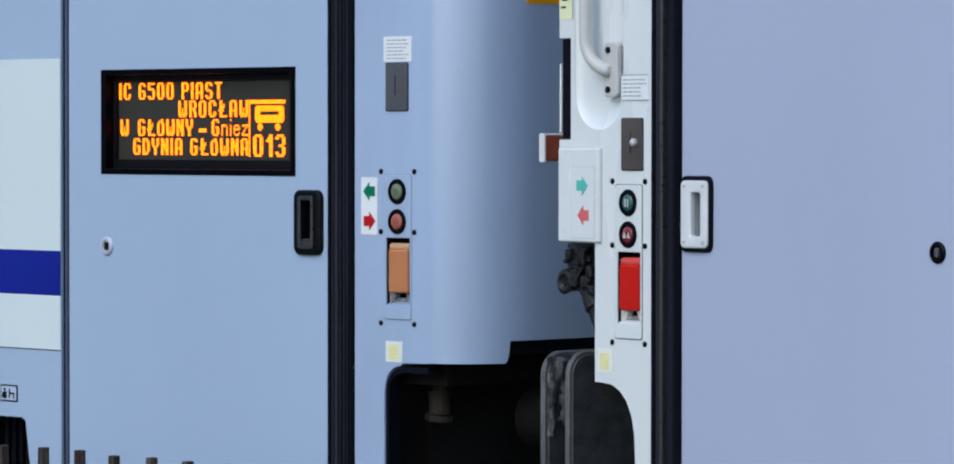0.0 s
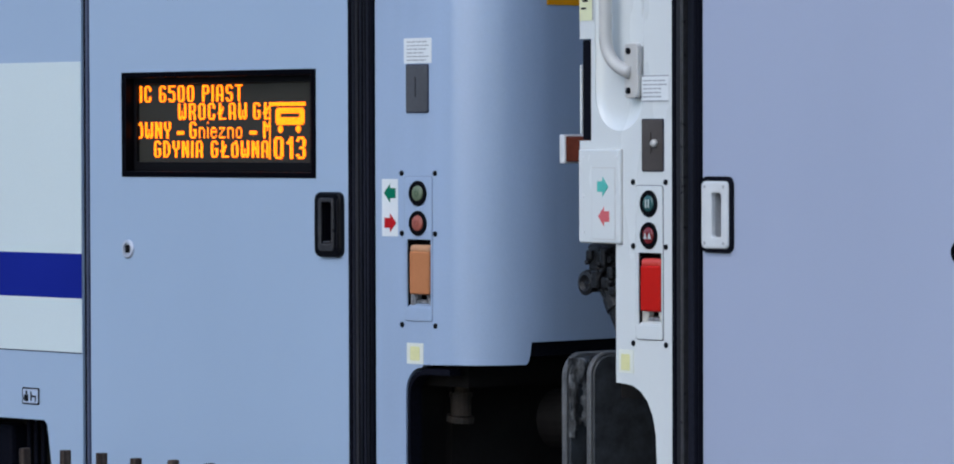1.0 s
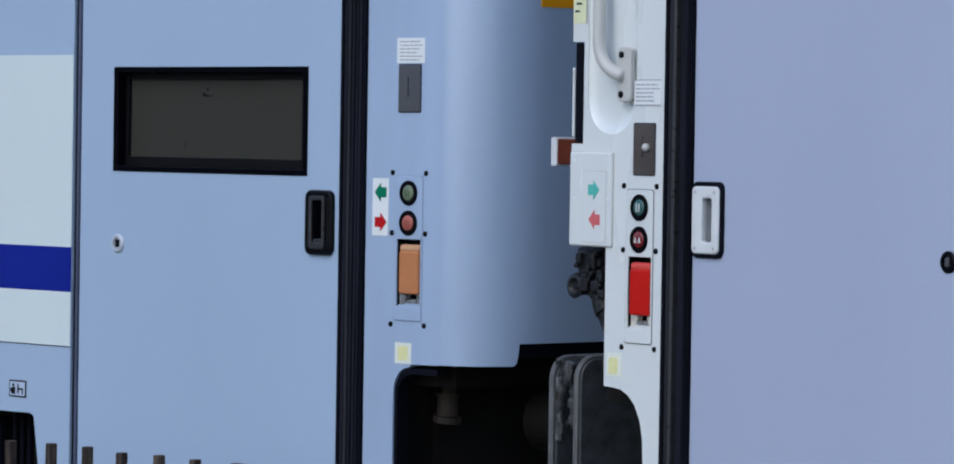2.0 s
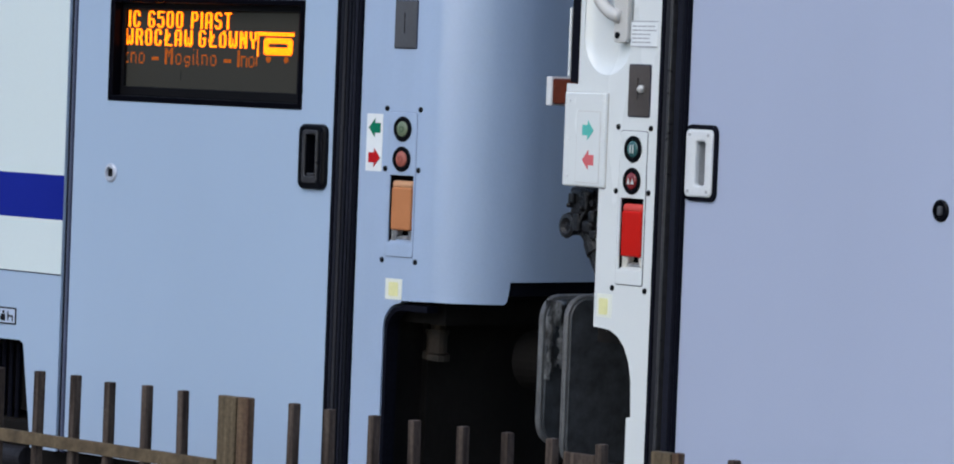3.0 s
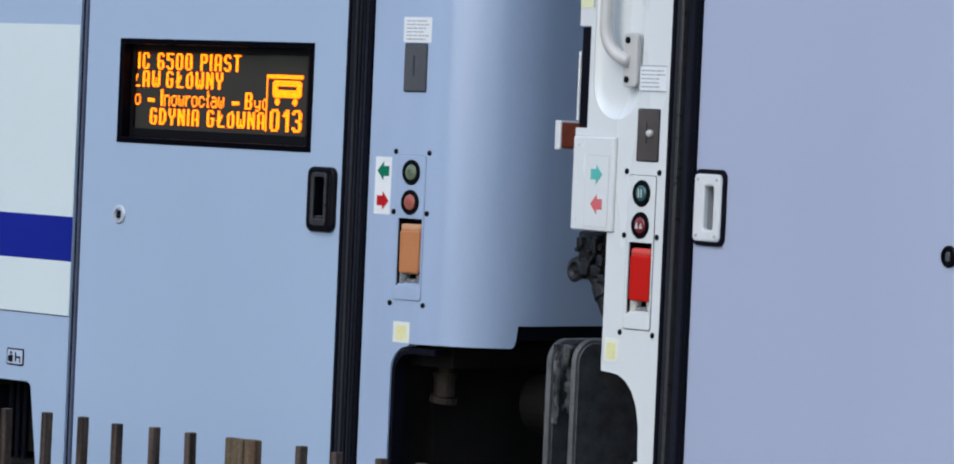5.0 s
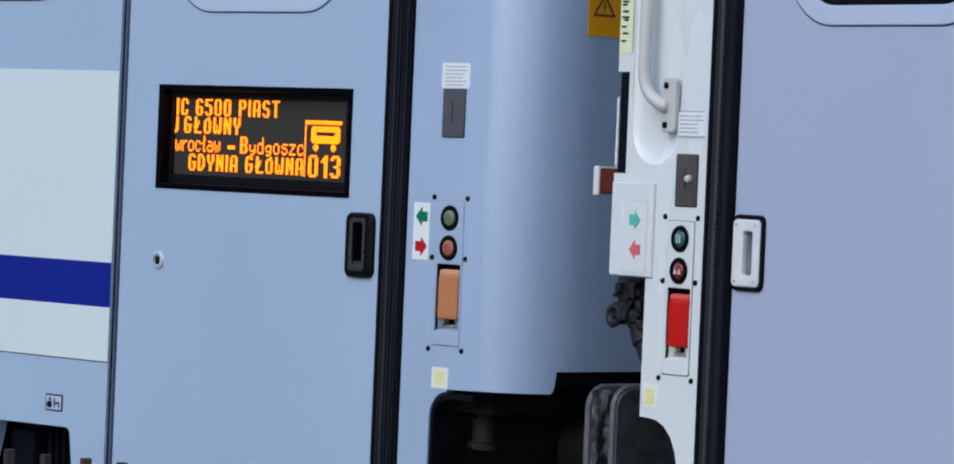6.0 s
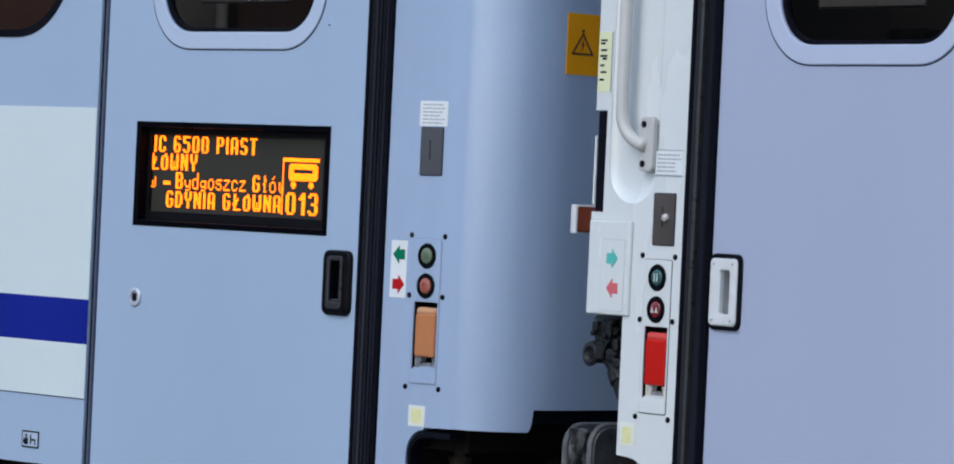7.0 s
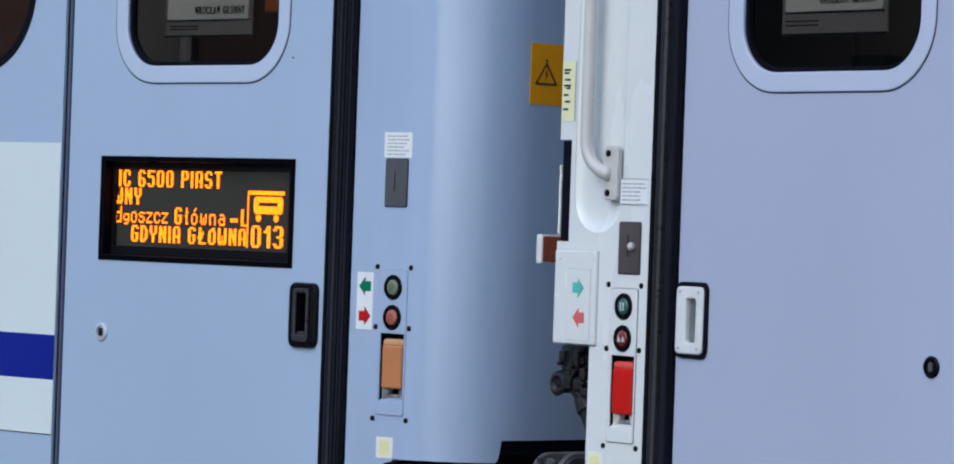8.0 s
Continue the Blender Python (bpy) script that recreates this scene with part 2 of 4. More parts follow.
WALL = material("dark_wall_plaster", (0.07, 0.055, 0.045), 0.9, spread=0.2, grain=0.05, scale=0.6, fine=20, bump=0.3, spec=0.2)
POST_ORANGE = material("orange_glow_panel", (0.42, 0.12, 0.03), 0.5, spread=0.15, scale=3)
WINDOW_GLASS = glass("window_glass", (0.5, 0.5, 0.5))
LED_CORE = glow("led_core_amber", (3.0, 0.96, 0.02))
LED_SIDE = glow("led_side_halo", (3.0, 0.37, 0.003))
LED_DIM = glow("led_dim_orange", (0.42, 0.085, 0.006))


# ---- shapes ----
def part(name, bm, mat, parent, label="", smooth=False):
    bmesh.ops.recalc_face_normals(bm, faces=bm.faces)
    me = bpy.data.meshes.new(name)
    bm.to_mesh(me)
    bm.free()
    me.materials.append(mat)
    if smooth:
        for p in me.polygons:
            p.use_smooth = True
    ob = new(name, me)
    ob.parent = parent
    if label:
        ob["label"] = label
    return ob


def thing(name, m, label, category, group="", kind=""):
    ob = new(name)
    ob.matrix_world = m
    return tagged(ob, label, category, group, kind)


def box(x0, x1, y0, y1, z0, z1, bevel=0.0, bm=None, seg=2):
    bm = bm or bmesh.new()
    made = bmesh.ops.create_cube(bm, size=1)["verts"]
    for v in made:
        v.co = Vector(((x0 + x1) / 2 + v.co.x * (x1 - x0), (y0 + y1) / 2 + v.co.y * (y1 - y0), (z0 + z1) / 2 + v.co.z * (z1 - z0)))
    if bevel:
        edges = list({e for v in made for e in v.link_edges})
        bmesh.ops.bevel(bm, geom=edges, offset=bevel, segments=seg, profile=0.5, affect="EDGES")
    return bm


def rrect(x0, x1, z0, z1, r, n=8):
    pts = []
    for cx, cz, a0 in ((x1 - r, z1 - r, 0), (x0 + r, z1 - r, 90), (x0 + r, z0 + r, 180), (x1 - r, z0 + r, 270)):
        for k in range(n + 1):
            a = radians(a0 + 90 * k / n)
            pts.append((cx + r * math.cos(a), cz + r * math.sin(a)))
    return pts


def circle(cx, cz, r, n=28):
    return [(cx + r * math.cos(2 * math.pi * k / n), cz + r * math.sin(2 * math.pi * k / n)) for k in range(n)]


def plate(outline, y0, y1, holes=(), bevel=0.0):
    """A flat plate with holes through it, its front at y0 and its back at y1."""
    bm = bmesh.new()
    loops = []
    for loop in (outline, *holes):
        vs = [bm.verts.new((x, y0, z)) for x, z in loop]
        es = [bm.edges.new((vs[k], vs[(k + 1) % len(vs)])) for k in range(len(vs))]
        loops.append(es)
    bmesh.ops.triangle_fill(bm, use_beauty=True, use_dissolve=False, edges=[e for es in loops for e in es])
    front = list(bm.faces)
    made = bmesh.ops.extrude_face_region(bm, geom=front)["geom"]
    for v in made:
        if isinstance(v, bmesh.types.BMVert):
            v.co.y = y1
    if bevel:
        rim = [e for e in bm.edges if abs(e.verts[0].co.y - y0) < 1e-6 and abs(e.verts[1].co.y - y0) < 1e-6 and len(e.link_faces) == 2 and any(abs(f.normal.y) < 0.5 for f in e.link_faces)]
        bm.normal_update()
        rim = [e for e in bm.edges if all(abs(v.co.y - y0) < 1e-6 for v in e.verts) and any(abs(f.normal.y) < 0.5 for f in e.link_faces)]
        bmesh.ops.bevel(bm, geom=rim, offset=bevel, segments=2, profile=0.5, affect="EDGES")
    return bm


def loft(sections, caps=(True, True)):
    """A skin over rings of points with equal counts."""
    bm = bmesh.new()
    rings = [[bm.verts.new(p) for p in ring] for ring in sections]
    n = len(rings[0])
    for a, b in zip(rings, rings[1:]):
        for k in range(n):
            bm.faces.new((a[k], a[(k + 1) % n], b[(k + 1) % n], b[k]))
    if caps[0]:
        bm.faces.new(list(reversed(rings[0])))
    if caps[1]:
        bm.faces.new(rings[-1])
    return bm


def turned(cx, cz, profile, n=28):
    """Turned about the y axis: (radius, y) pairs from the front."""
    return loft([[(cx + r * math.cos(2 * math.pi * k / n), y, cz + r * math.sin(2 * math.pi * k / n)) for k in range(n)] for r, y in profile])


def tube(points, r, n=14):
    rings = []
    pts = [Vector(p) for p in points]
    side = None
    for k, p in enumerate(pts):
        way = (pts[min(k + 1, len(pts) - 1)] - pts[max(k - 1, 0)]).normalized()
        side = way.orthogonal().normalized() if side is None else (side - way * side.dot(way)).normalized()
        other = way.cross(side)
        rings.append([tuple(p + (side * math.cos(2 * math.pi * j / n) + other * math.sin(2 * math.pi * j / n)) * r) for j in range(n)])
    return loft(rings)


def arc(a, b, c, n=8):
    """A smooth bend from a to c with its corner at b."""
    a, b, c = Vector(a), Vector(b), Vector(c)
    return [a * (1 - t) ** 2 + b * 2 * t * (1 - t) + c * t * t for t in (k / n for k in range(n + 1))]


glyph_meshes = {}


def glyph(char, bold):
    """Corner points and faces of one character of the built-in font."""
    if (char, bold) not in glyph_meshes:
        cu = bpy.data.curves.new("words", "FONT")
        cu.body, cu.size, cu.offset, cu.resolution_u = char, 1.0, bold, 3
        ob = new("words", cu)
        bpy.context.view_layer.update()
        me = bpy.data.meshes.new_from_object(ob.evaluated_get(bpy.context.evaluated_depsgraph_get()))
        glyph_meshes[char, bold] = np.array([v.co[:] for v in me.vertices]), [tuple(p.vertices) for p in me.polygons]
        bpy.data.objects.remove(ob)
        bpy.data.curves.remove(cu)
        bpy.data.meshes.remove(me)
    return glyph_meshes[char, bold]


def cells(text, x0, x1):
    """The character cells of a line between x0 and x1."""
    wide = [0.5 if c in "Iiłltr-" else 0.75 if c == "1" else 0.6 if c == " " else 1.15 if c in "WM" else 1.0 for c in text]
    unit, x, out = (x1 - x0) / sum(wide), x0, []
    for c, w in zip(text, wide):
        out.append((c, x, unit * w))
        x += unit * w
    return out


def lettering(words, height, y, bold=0.02, depth=0.0015):
    """A mesh of words; each word is (text, x0, x1, z0). Every character fills its cell, as on a dot-matrix line."""
    verts, faces = [], []
    caps = glyph("H", bold)[0][:, 1].max()
    for text, x0, x1, z0 in words:
        for char, x, w in cells(text, x0, x1):
            if char != " ":
                co, polys = glyph(char, bold)
                lo, hi = co.min(0), co.max(0)
                # an accented capital is pressed into the height of the line
                tall = hi[1] > caps * 1.08
                press = lambda v: v if not tall else v * 0.9 if v < caps else caps * (0.9 + 0.16 * (v - caps) / (hi[1] - caps))
                room = min(w * 0.86, (hi[0] - lo[0]) / caps * height * 1.25)
                left = x + (w * 0.86 - room) / 2
                base = len(verts)
                for gx, gz, _ in co:
                    verts.append((left + (gx - lo[0]) / (hi[0] - lo[0]) * room, y, z0 + (press(gz) + bold) / (caps + bold) * height))
                faces += [tuple(base + k for k in p) for p in polys]
    bm = bmesh.new()
    vs = [bm.verts.new(v) for v in verts]
    for f in faces:
        try:
            bm.faces.new([vs[k] for k in f])
        except ValueError:
            pass
    made = bmesh.ops.extrude_face_region(bm, geom=list(bm.faces))["geom"]
    for v in made:
        if isinstance(v, bmesh.types.BMVert):
            v.co.y -= depth
    return bm


def bars(x0, x1, rows, y, parent, mat, thick=0.0035, rnd=None):
    """Lines of small print as plain bars."""
    bm = bmesh.new()
    rnd = rnd or random.Random(3)
    for z in rows:
        x = x0
        end = x1 - rnd.uniform(0, 0.3) * (x1 - x0)
        while x < end:
            w = min(rnd.uniform(0.008, 0.02), end - x)
            if w > 0.003:
                box(x, x + w, y - 0.0006, y + 0.0005, z - thick / 2, z + thick / 2, bm=bm)
            x += w + 0.003
    return part("print", bm, mat, parent)


def arrow(cx, cz, way, y, mat, parent, name="arrow", s=0.9):
    """A block arrow, pointing left (-1) or right (1), about 46 mm long."""
    pts = [(-0.021, -0.013), (0.0, -0.013), (0.0, -0.024), (0.023, 0.0), (0.0, 0.024), (0.0, 0.013), (-0.021, 0.013)]
    pts = [(cx + x * way * s, cz + z * s) for x, z in pts]
    return part(name, plate(pts, y - 0.0012, y), mat, parent)


# ---- coach pieces, all with the side's outer face at y = 0 and y growing inwards ----
def push_button(x, z, lens, parent, mark=None, y=0.0):
    b = part("push_button", turned(x, z, [(0.0296, y + 0.002), (0.0296, y - 0.002), (0.0280, y - 0.0042), (0.0212, y - 0.0042), (0.0204, y - 0.001), (0.0004, y - 0.001)]), BLACK, parent, "round push button with a black rim", smooth=False)
    part("lens", turned(x, z, [(0.0186, y - 0.0005), (0.0182, y - 0.0035), (0.015, y - 0.0050), (0.0004, y - 0.0055)]), lens, b, smooth=True)
    if mark == "open":
        for dx in (-0.0045, 0.0045):
            part("mark", box(x + dx - 0.0016, x + dx + 0.0016, y - 0.0064, y - 0.004, z - 0.009, z + 0.009), LENS_MARK, b)
    if mark == "close":
        for dx in (-0.007, 0.007):
            tri = [(x + dx - 0.005, z - 0.007), (x + dx + 0.005, z - 0.007), (x + dx, z + 0.006)]
            part("mark", plate(tri, y - 0.0064, y - 0.004), LENS_MARK, b)
    if mark == "ring":
        part("mark", plate(circle(x, z, 0.0075, 18), y - 0.0061, y - 0.004, [circle(x, z, 0.0048, 18)]), mark_tint[lens.name], b)
    return b


mark_tint = {BUTTON_GREEN.name: material("green_button_mark", (0.07, 0.12, 0.07), 0.4), BUTTON_RED.name: material("red_button_mark", (0.25, 0.07, 0.055), 0.4)}


def screw(x, z, parent, r=0.0065, y=0.0, mat=None):
    return part("screw", turned(x, z, [(r, y + 0.001), (r, y - 0.002), (r * 0.7, y - 0.0042), (0.0003, y - 0.0048)], 12), mat or BLACK, parent, smooth=True)


def control_panel(coach, x0, z0, paint, lenses, cap, cap_pale, marks, name_cap, line, foot_mat):
    """The door controls: two push buttons over an emergency pull in its slot; x0, z0 is the top corner screw."""
    frame_part = part("control_panel", plate(rrect(x0 + 0.011, x0 + 0.103, z0 - 0.345, z0 - 0.008, 0.006, 3), -0.003, 0.001, [[(x0 + 0.019, z0 - 0.313), (x0 + 0.099, z0 - 0.313), (x0 + 0.099, z0 - 0.155), (x0 + 0.019, z0 - 0.155)]], 0.0015), paint, coach)
    part("panel_gasket", plate(rrect(x0 + 0.0095, x0 + 0.1045, z0 - 0.3465, z0 - 0.0065, 0.006, 3), -0.0012, 0.0, [rrect(x0 + 0.012, x0 + 0.102, z0 - 0.344, z0 - 0.009, 0.005, 3)]), line, frame_part)
    for dx in (0, 0.113):
        for dz in (0, -0.141, -0.355):
            screw(x0 + dx, z0 + dz, frame_part)
    push_button(x0 + 0.058, z0 - 0.047, lenses[0], frame_part, marks[0], -0.003)
    push_button(x0 + 0.058, z0 - 0.117, lenses[1], frame_part, marks[1], -0.003)
    # the slot: an open tray with a black back
    bm = box(x0 + 0.017, x0 + 0.101, 0.030, 0.034, z0 - 0.315, z0 - 0.153)
    for a, b, c, d in ((0.015, 0.0185, -0.315, -0.153), (0.0995, 0.103, -0.315, -0.153), (0.015, 0.103, -0.153, -0.1495), (0.015, 0.103, -0.3185, -0.315)):
        box(x0 + a, x0 + b, 0.0015, 0.034, z0 + c, z0 + d, bm=bm)
    part("slot", bm, BLACK, frame_part, "black recess of the emergency pull")
    pull = part("emergency_handle", box(x0 + 0.030, x0 + 0.097, -0.007, 0.020, z0 - 0.283, z0 - 0.182, 0.005, seg=3), cap, frame_part, name_cap)
    # the paler lip paints the highlight on the pull's rounded top
    part("handle_lip", box(x0 + 0.030, x0 + 0.097, -0.006, 0.020, z0 - 0.186, z0 - 0.167, 0.008, seg=4), cap_pale, pull, "paler upper edge, its highlight in the colour")
    # two ribbed feet under the pull, and the sloping white sill
    for side, near, far in ((0.021, 0.044, 0.034), (0.100, 0.077, 0.088)):
        foot = [(x0 + side, z0 - 0.283), (x0 + near, z0 - 0.283), (x0 + near, z0 - 0.290), (x0 + far, z0 - 0.311), (x0 + side, z0 - 0.311)]
        part("foot", plate(foot, 0.006, 0.022, (), 0.003), foot_mat, pull)
    part("crossbar", tube([(x0 + 0.022, 0.014, z0 - 0.301), (x0 + 0.099, 0.014, z0 - 0.301)], 0.0045, 10), STEM, pull)
    part("sill", loft([[(x0 + x, y, z0 + z) for y, z in ((0.002, -0.316), (0.028, -0.316), (0.028, -0.296), (0.002, -0.311))] for x in (0.019, 0.099)]), paint, frame_part)
    return frame_part


def lock_plate(coach, x0, x1, z0, z1, mat, knob):
    p = part("lock_plate", plate(rrect(x0, x1, z0, z1, 0.003, 2), -0.004, 0.0, [[((x0 + x1) / 2 - 0.006, z1 - 0.075), ((x0 + x1) / 2 - 0.002, z1 - 0.075), ((x0 + x1) / 2 - 0.002, z1 - 0.028), ((x0 + x1) / 2 - 0.006, z1 - 0.028)]], 0.001), mat, coach, "grey steel plate with a narrow slot")
    part("slot", box((x0 + x1) / 2 - 0.008, (x0 + x1) / 2, -0.0012, -0.0005, z1 - 0.077, z1 - 0.026), INK_BLACK, p)
    part("rim", plate(rrect(x0 - 0.002, x1 + 0.002, z0 - 0.002, z1 + 0.002, 0.004, 2), -0.0015, 0.0, [rrect(x0 + 0.001, x1 - 0.001, z0 + 0.001, z1 - 0.001, 0.003, 2)]), SEAM, p)
    if knob:
        part("knob", turned((x0 + x1) / 2 + 0.012, z1 - 0.052, [(0.009, -0.002), (0.009, -0.010), (0.006, -0.014), (0.0004, -0.015)], 16), TUBE, p, smooth=True)
    return p


def seal(coach, x0, x1, z0, z1, ribs):
    """The ribbed black rubber strip down the door's edge; ribs: from, to (shares of its width), height, material."""
    w = x1 - x0
    s = part("door_seal", box(x0, x1, 0.004, 0.05, z0, z1), RUBBER, coach, "ribbed black rubber strip along the door edge")
    # the paler rib materials put the ribs' highlights into the colour
    for a, b, out, m in ribs:
        part("rib", box(x0 + a * w, x0 + b * w, -out, 0.006, z0, z1, 0.002), m, s)
    return s


def door_window(door, x0, x1, z0, z1, fx0, fx1, fz0, fz1, r, paint):
    f = part("window_frame", plate(rrect(fx0, fx1, fz0, fz1, r + 0.045, 12), -0.0035, 0.001, [rrect(x0, x1, z0, z1, r, 12)], 0.003), paint, door, "pale rounded window frame")
    part("groove", plate(rrect(fx0 - 0.003, fx1 + 0.003, fz0 - 0.003, fz1 + 0.003, r + 0.048, 12), -0.001, 0.0, [rrect(fx0 + 0.002, fx1 - 0.002, fz0 + 0.002, fz1 - 0.002, r + 0.043, 12)]), SEAM, f)
    part("gasket", plate(rrect(x0 + 0.0005, x1 - 0.0005, z0 + 0.0005, z1 - 0.0005, r, 12), 0.004, 0.024, [rrect(x0 + 0.010, x1 - 0.010, z0 + 0.010, z1 - 0.010, r - 0.009, 12)]), RUBBER, f)
    g = part("pane", plate(rrect(x0 + 0.006, x1 - 0.006, z0 + 0.006, z1 - 0.006, r - 0.006, 12), 0.012, 0.018), WINDOW_GLASS, f)
    g.visible_shadow = False
    return f


def recessed_handle(door, x0, x1, z0, z1, mat, mat_in, cup, rim=None, r=0.012, swell=0.004, depth=0.022):
    """A grip plate with a cup behind it."""
    h = part("door_handle", plate(rrect(x0, x1, z0, z1, r, 5), -0.012, 0.0, [rrect(cup[0], cup[1], cup[2], cup[3], 0.006, 4)], swell), mat, door)
    bm = bmesh.new()
    box(cup[0] - 0.004, cup[1] + 0.004, depth, depth + 0.004, cup[2] - 0.004, cup[3] + 0.004, bm=bm)
    box(cup[0] - 0.004, cup[0], 0.0, depth, cup[2], cup[3], bm=bm)
    box(cup[1], cup[1] + 0.004, 0.0, depth, cup[2], cup[3], bm=bm)
    box(cup[0] - 0.004, cup[1] + 0.004, 0.0, depth, cup[3], cup[3] + 0.004, bm=bm)
    box(cup[0] - 0.004, cup[1] + 0.004, 0.0, depth, cup[2] - 0.004, cup[2], bm=bm)
    part("cup", bm, mat_in, h)
    if rim:
        # a near-black rim round the plate, narrowest on the left
        part("gasket", plate(rrect(x0 - 0.006, x1 + 0.009, z0 - 0.009, z1 + 0.010, 0.018, 5), -0.007, 0.0, [rrect(x0 + 0.003, x1 - 0.003, z0 + 0.003, z1 - 0.003, 0.012, 5)], 0.002), rim, h, "black surround, narrowest on the left")
    for px in (x0 + 0.013, x1 - 0.013):
        for pz in (z0 + 0.012, z1 - 0.012):
            part("screw", turned(px, pz, [(0.0035, -0.0115), (0.0035, -0.0135), (0.0003, -0.0142)], 10), mat_in, h)
    return h


def key_lock(door, x, z, r, ring, core):
    k = part("key_lock", turned(x, z, [(r, 0.001), (r, -0.003), (r * 0.85, -0.006), (r * 0.62, -0.006), (r * 0.58, -0.001), (0.0004, -0.001)]), ring, door, "round square-key door lock", smooth=False)
    part("key_core", box(x - r * 0.26, x + r * 0.26, -0.007, 0.0, z - r * 0.42, z + r * 0.42, 0.002), core, k)
    return k


def shell(coach, x0, x1, width, height, paint):
    """Upper side, roof, far side and floor, which close the coach."""
    part("upper_side_wall", box(x0, x1, 0.0, 0.04, 2.95, 3.25), paint, coach)
    sect = []
    for k in range(13):
        a = math.pi * k / 12
        sect.append((width / 2 - math.cos(a) * width / 2, 3.25 + math.sin(a) * (height - 3.25)))
    part("roof", loft([[(x, y, z) for y, z in sect] for x in (x0, x1)]), PLATE_GREY, coach)
    part("far_side_wall", box(x0, x1, width - 0.04, width, 0.8, 3.25), paint, coach)
    part("floor", box(x0, x1, 0.06, width - 0.06, 1.16, 1.22), STEEL_DARK, coach)


def wheelset(coach, x, width):
    for y in (width / 2 - 0.75, width / 2 + 0.75):
        part("wheel", turned(0, 0, [(0.46, -0.065), (0.46, 0.05), (0.485, 0.055), (0.485, 0.07), (0.40, 0.07), (0.38, 0.04), (0.12, 0.05), (0.1, 0.06)], 36), RAIL_STEEL, coach).location = (x, y, 0.46)
    part("axle_box", box(x - 0.16, x + 0.16, width / 2 - 1.13, width / 2 - 0.86, 0.34, 0.60, 0.04), STEEL_DARK, coach)


# ================= coach with the display =================
XE = 0.300   # its end wall
RC = 0.140   # the rounded corner, along the side
RE = 0.210   # and along the end
W = 2.5      # width over the vestibule
coach_a = thing("railway_coach", Matrix.Identity(4), "blue-grey passenger coach with white and navy bands, LED display", "coach", "coaches of the train")


def side_a():
    outline = [(-9.0, 0.80), (-1.72, 0.80), (-1.66, 1.012), (-1.36, 1.014), (-1.345, 1.005), (-1.302, 0.74), (-1.197, 0.74), (-1.197, 2.95), (-9.0, 2.95)]
    window = rrect(-2.75, -1.335, 2.135, 2.93, 0.21, 12)
    part("side_wall", plate(outline, 0.0, 0.04, [window]), PAINT, coach_a)
    f = part("window", plate(rrect(-2.765, -1.320, 2.120, 2.945, 0.225, 12), -0.003, 0.002, [rrect(-2.745, -1.340, 2.140, 2.925, 0.205, 12)]), RUBBER, coach_a)
    g = part("pane", plate(rrect(-2.747, -1.338, 2.138, 2.927, 0.206, 12), 0.012, 0.018), WINDOW_GLASS, f)
    g.visible_shadow = False
    for z0, z1, m, n in ((1.194, 1.333, WHITE_BAND, "white_band"), (1.333, 1.448, BLUE_BAND, "navy_band"), (1.448, 1.940, WHITE_BAND, "white_band")):
        part(n, box(-9.0, -1.198, -0.0015, 0.001, z0, z1), m, coach_a)
    # seam of the door
    s = part("door_seam", box(-1.197, -1.163, 0.008, 0.05, 0.74, 2.95), RUBBER, coach_a, "dark seal beside the door")
    part("rib", box(-1.1835, -1.1755, 0.002, 0.012, 0.74, 2.95, 0.002), SEAM_LIGHT, s)
    part("rib", box(-1.1715, -1.1645, 0.000, 0.012, 0.74, 2.95, 0.002), SEAM, s)
    # small pictogram plate
    sign = part("pictogram_plate", plate(rrect(-1.447, -1.377, 1.052, 1.096, 0.003, 2), -0.002, 0.0), INK_BLACK, coach_a, "small framed pictogram sticker")
    part("ground", box(-1.443, -1.381, -0.0028, -0.001, 1.056, 1.092), FRAME_PAINT, sign)
    for x0, x1, z0, z1 in ((-1.436, -1.420, 1.060, 1.078), (-1.432, -1.424, 1.080, 1.087), (-1.440, -1.436, 1.064, 1.074), (-1.411, -1.406, 1.062, 1.086), (-1.406, -1.388, 1.071, 1.076), (-1.392, -1.388, 1.060, 1.071)):
        part("picture", box(x0, x1, -0.0036, -0.002, z0, z1), INK_BLACK, sign)
    # dark strip that paints the thin shadow under the lower white band
    part("band_shadow_line", box(-9.0, -1.198, -0.0012, 0.001, 1.1912, 1.194), SEAM, coach_a)


side_a()


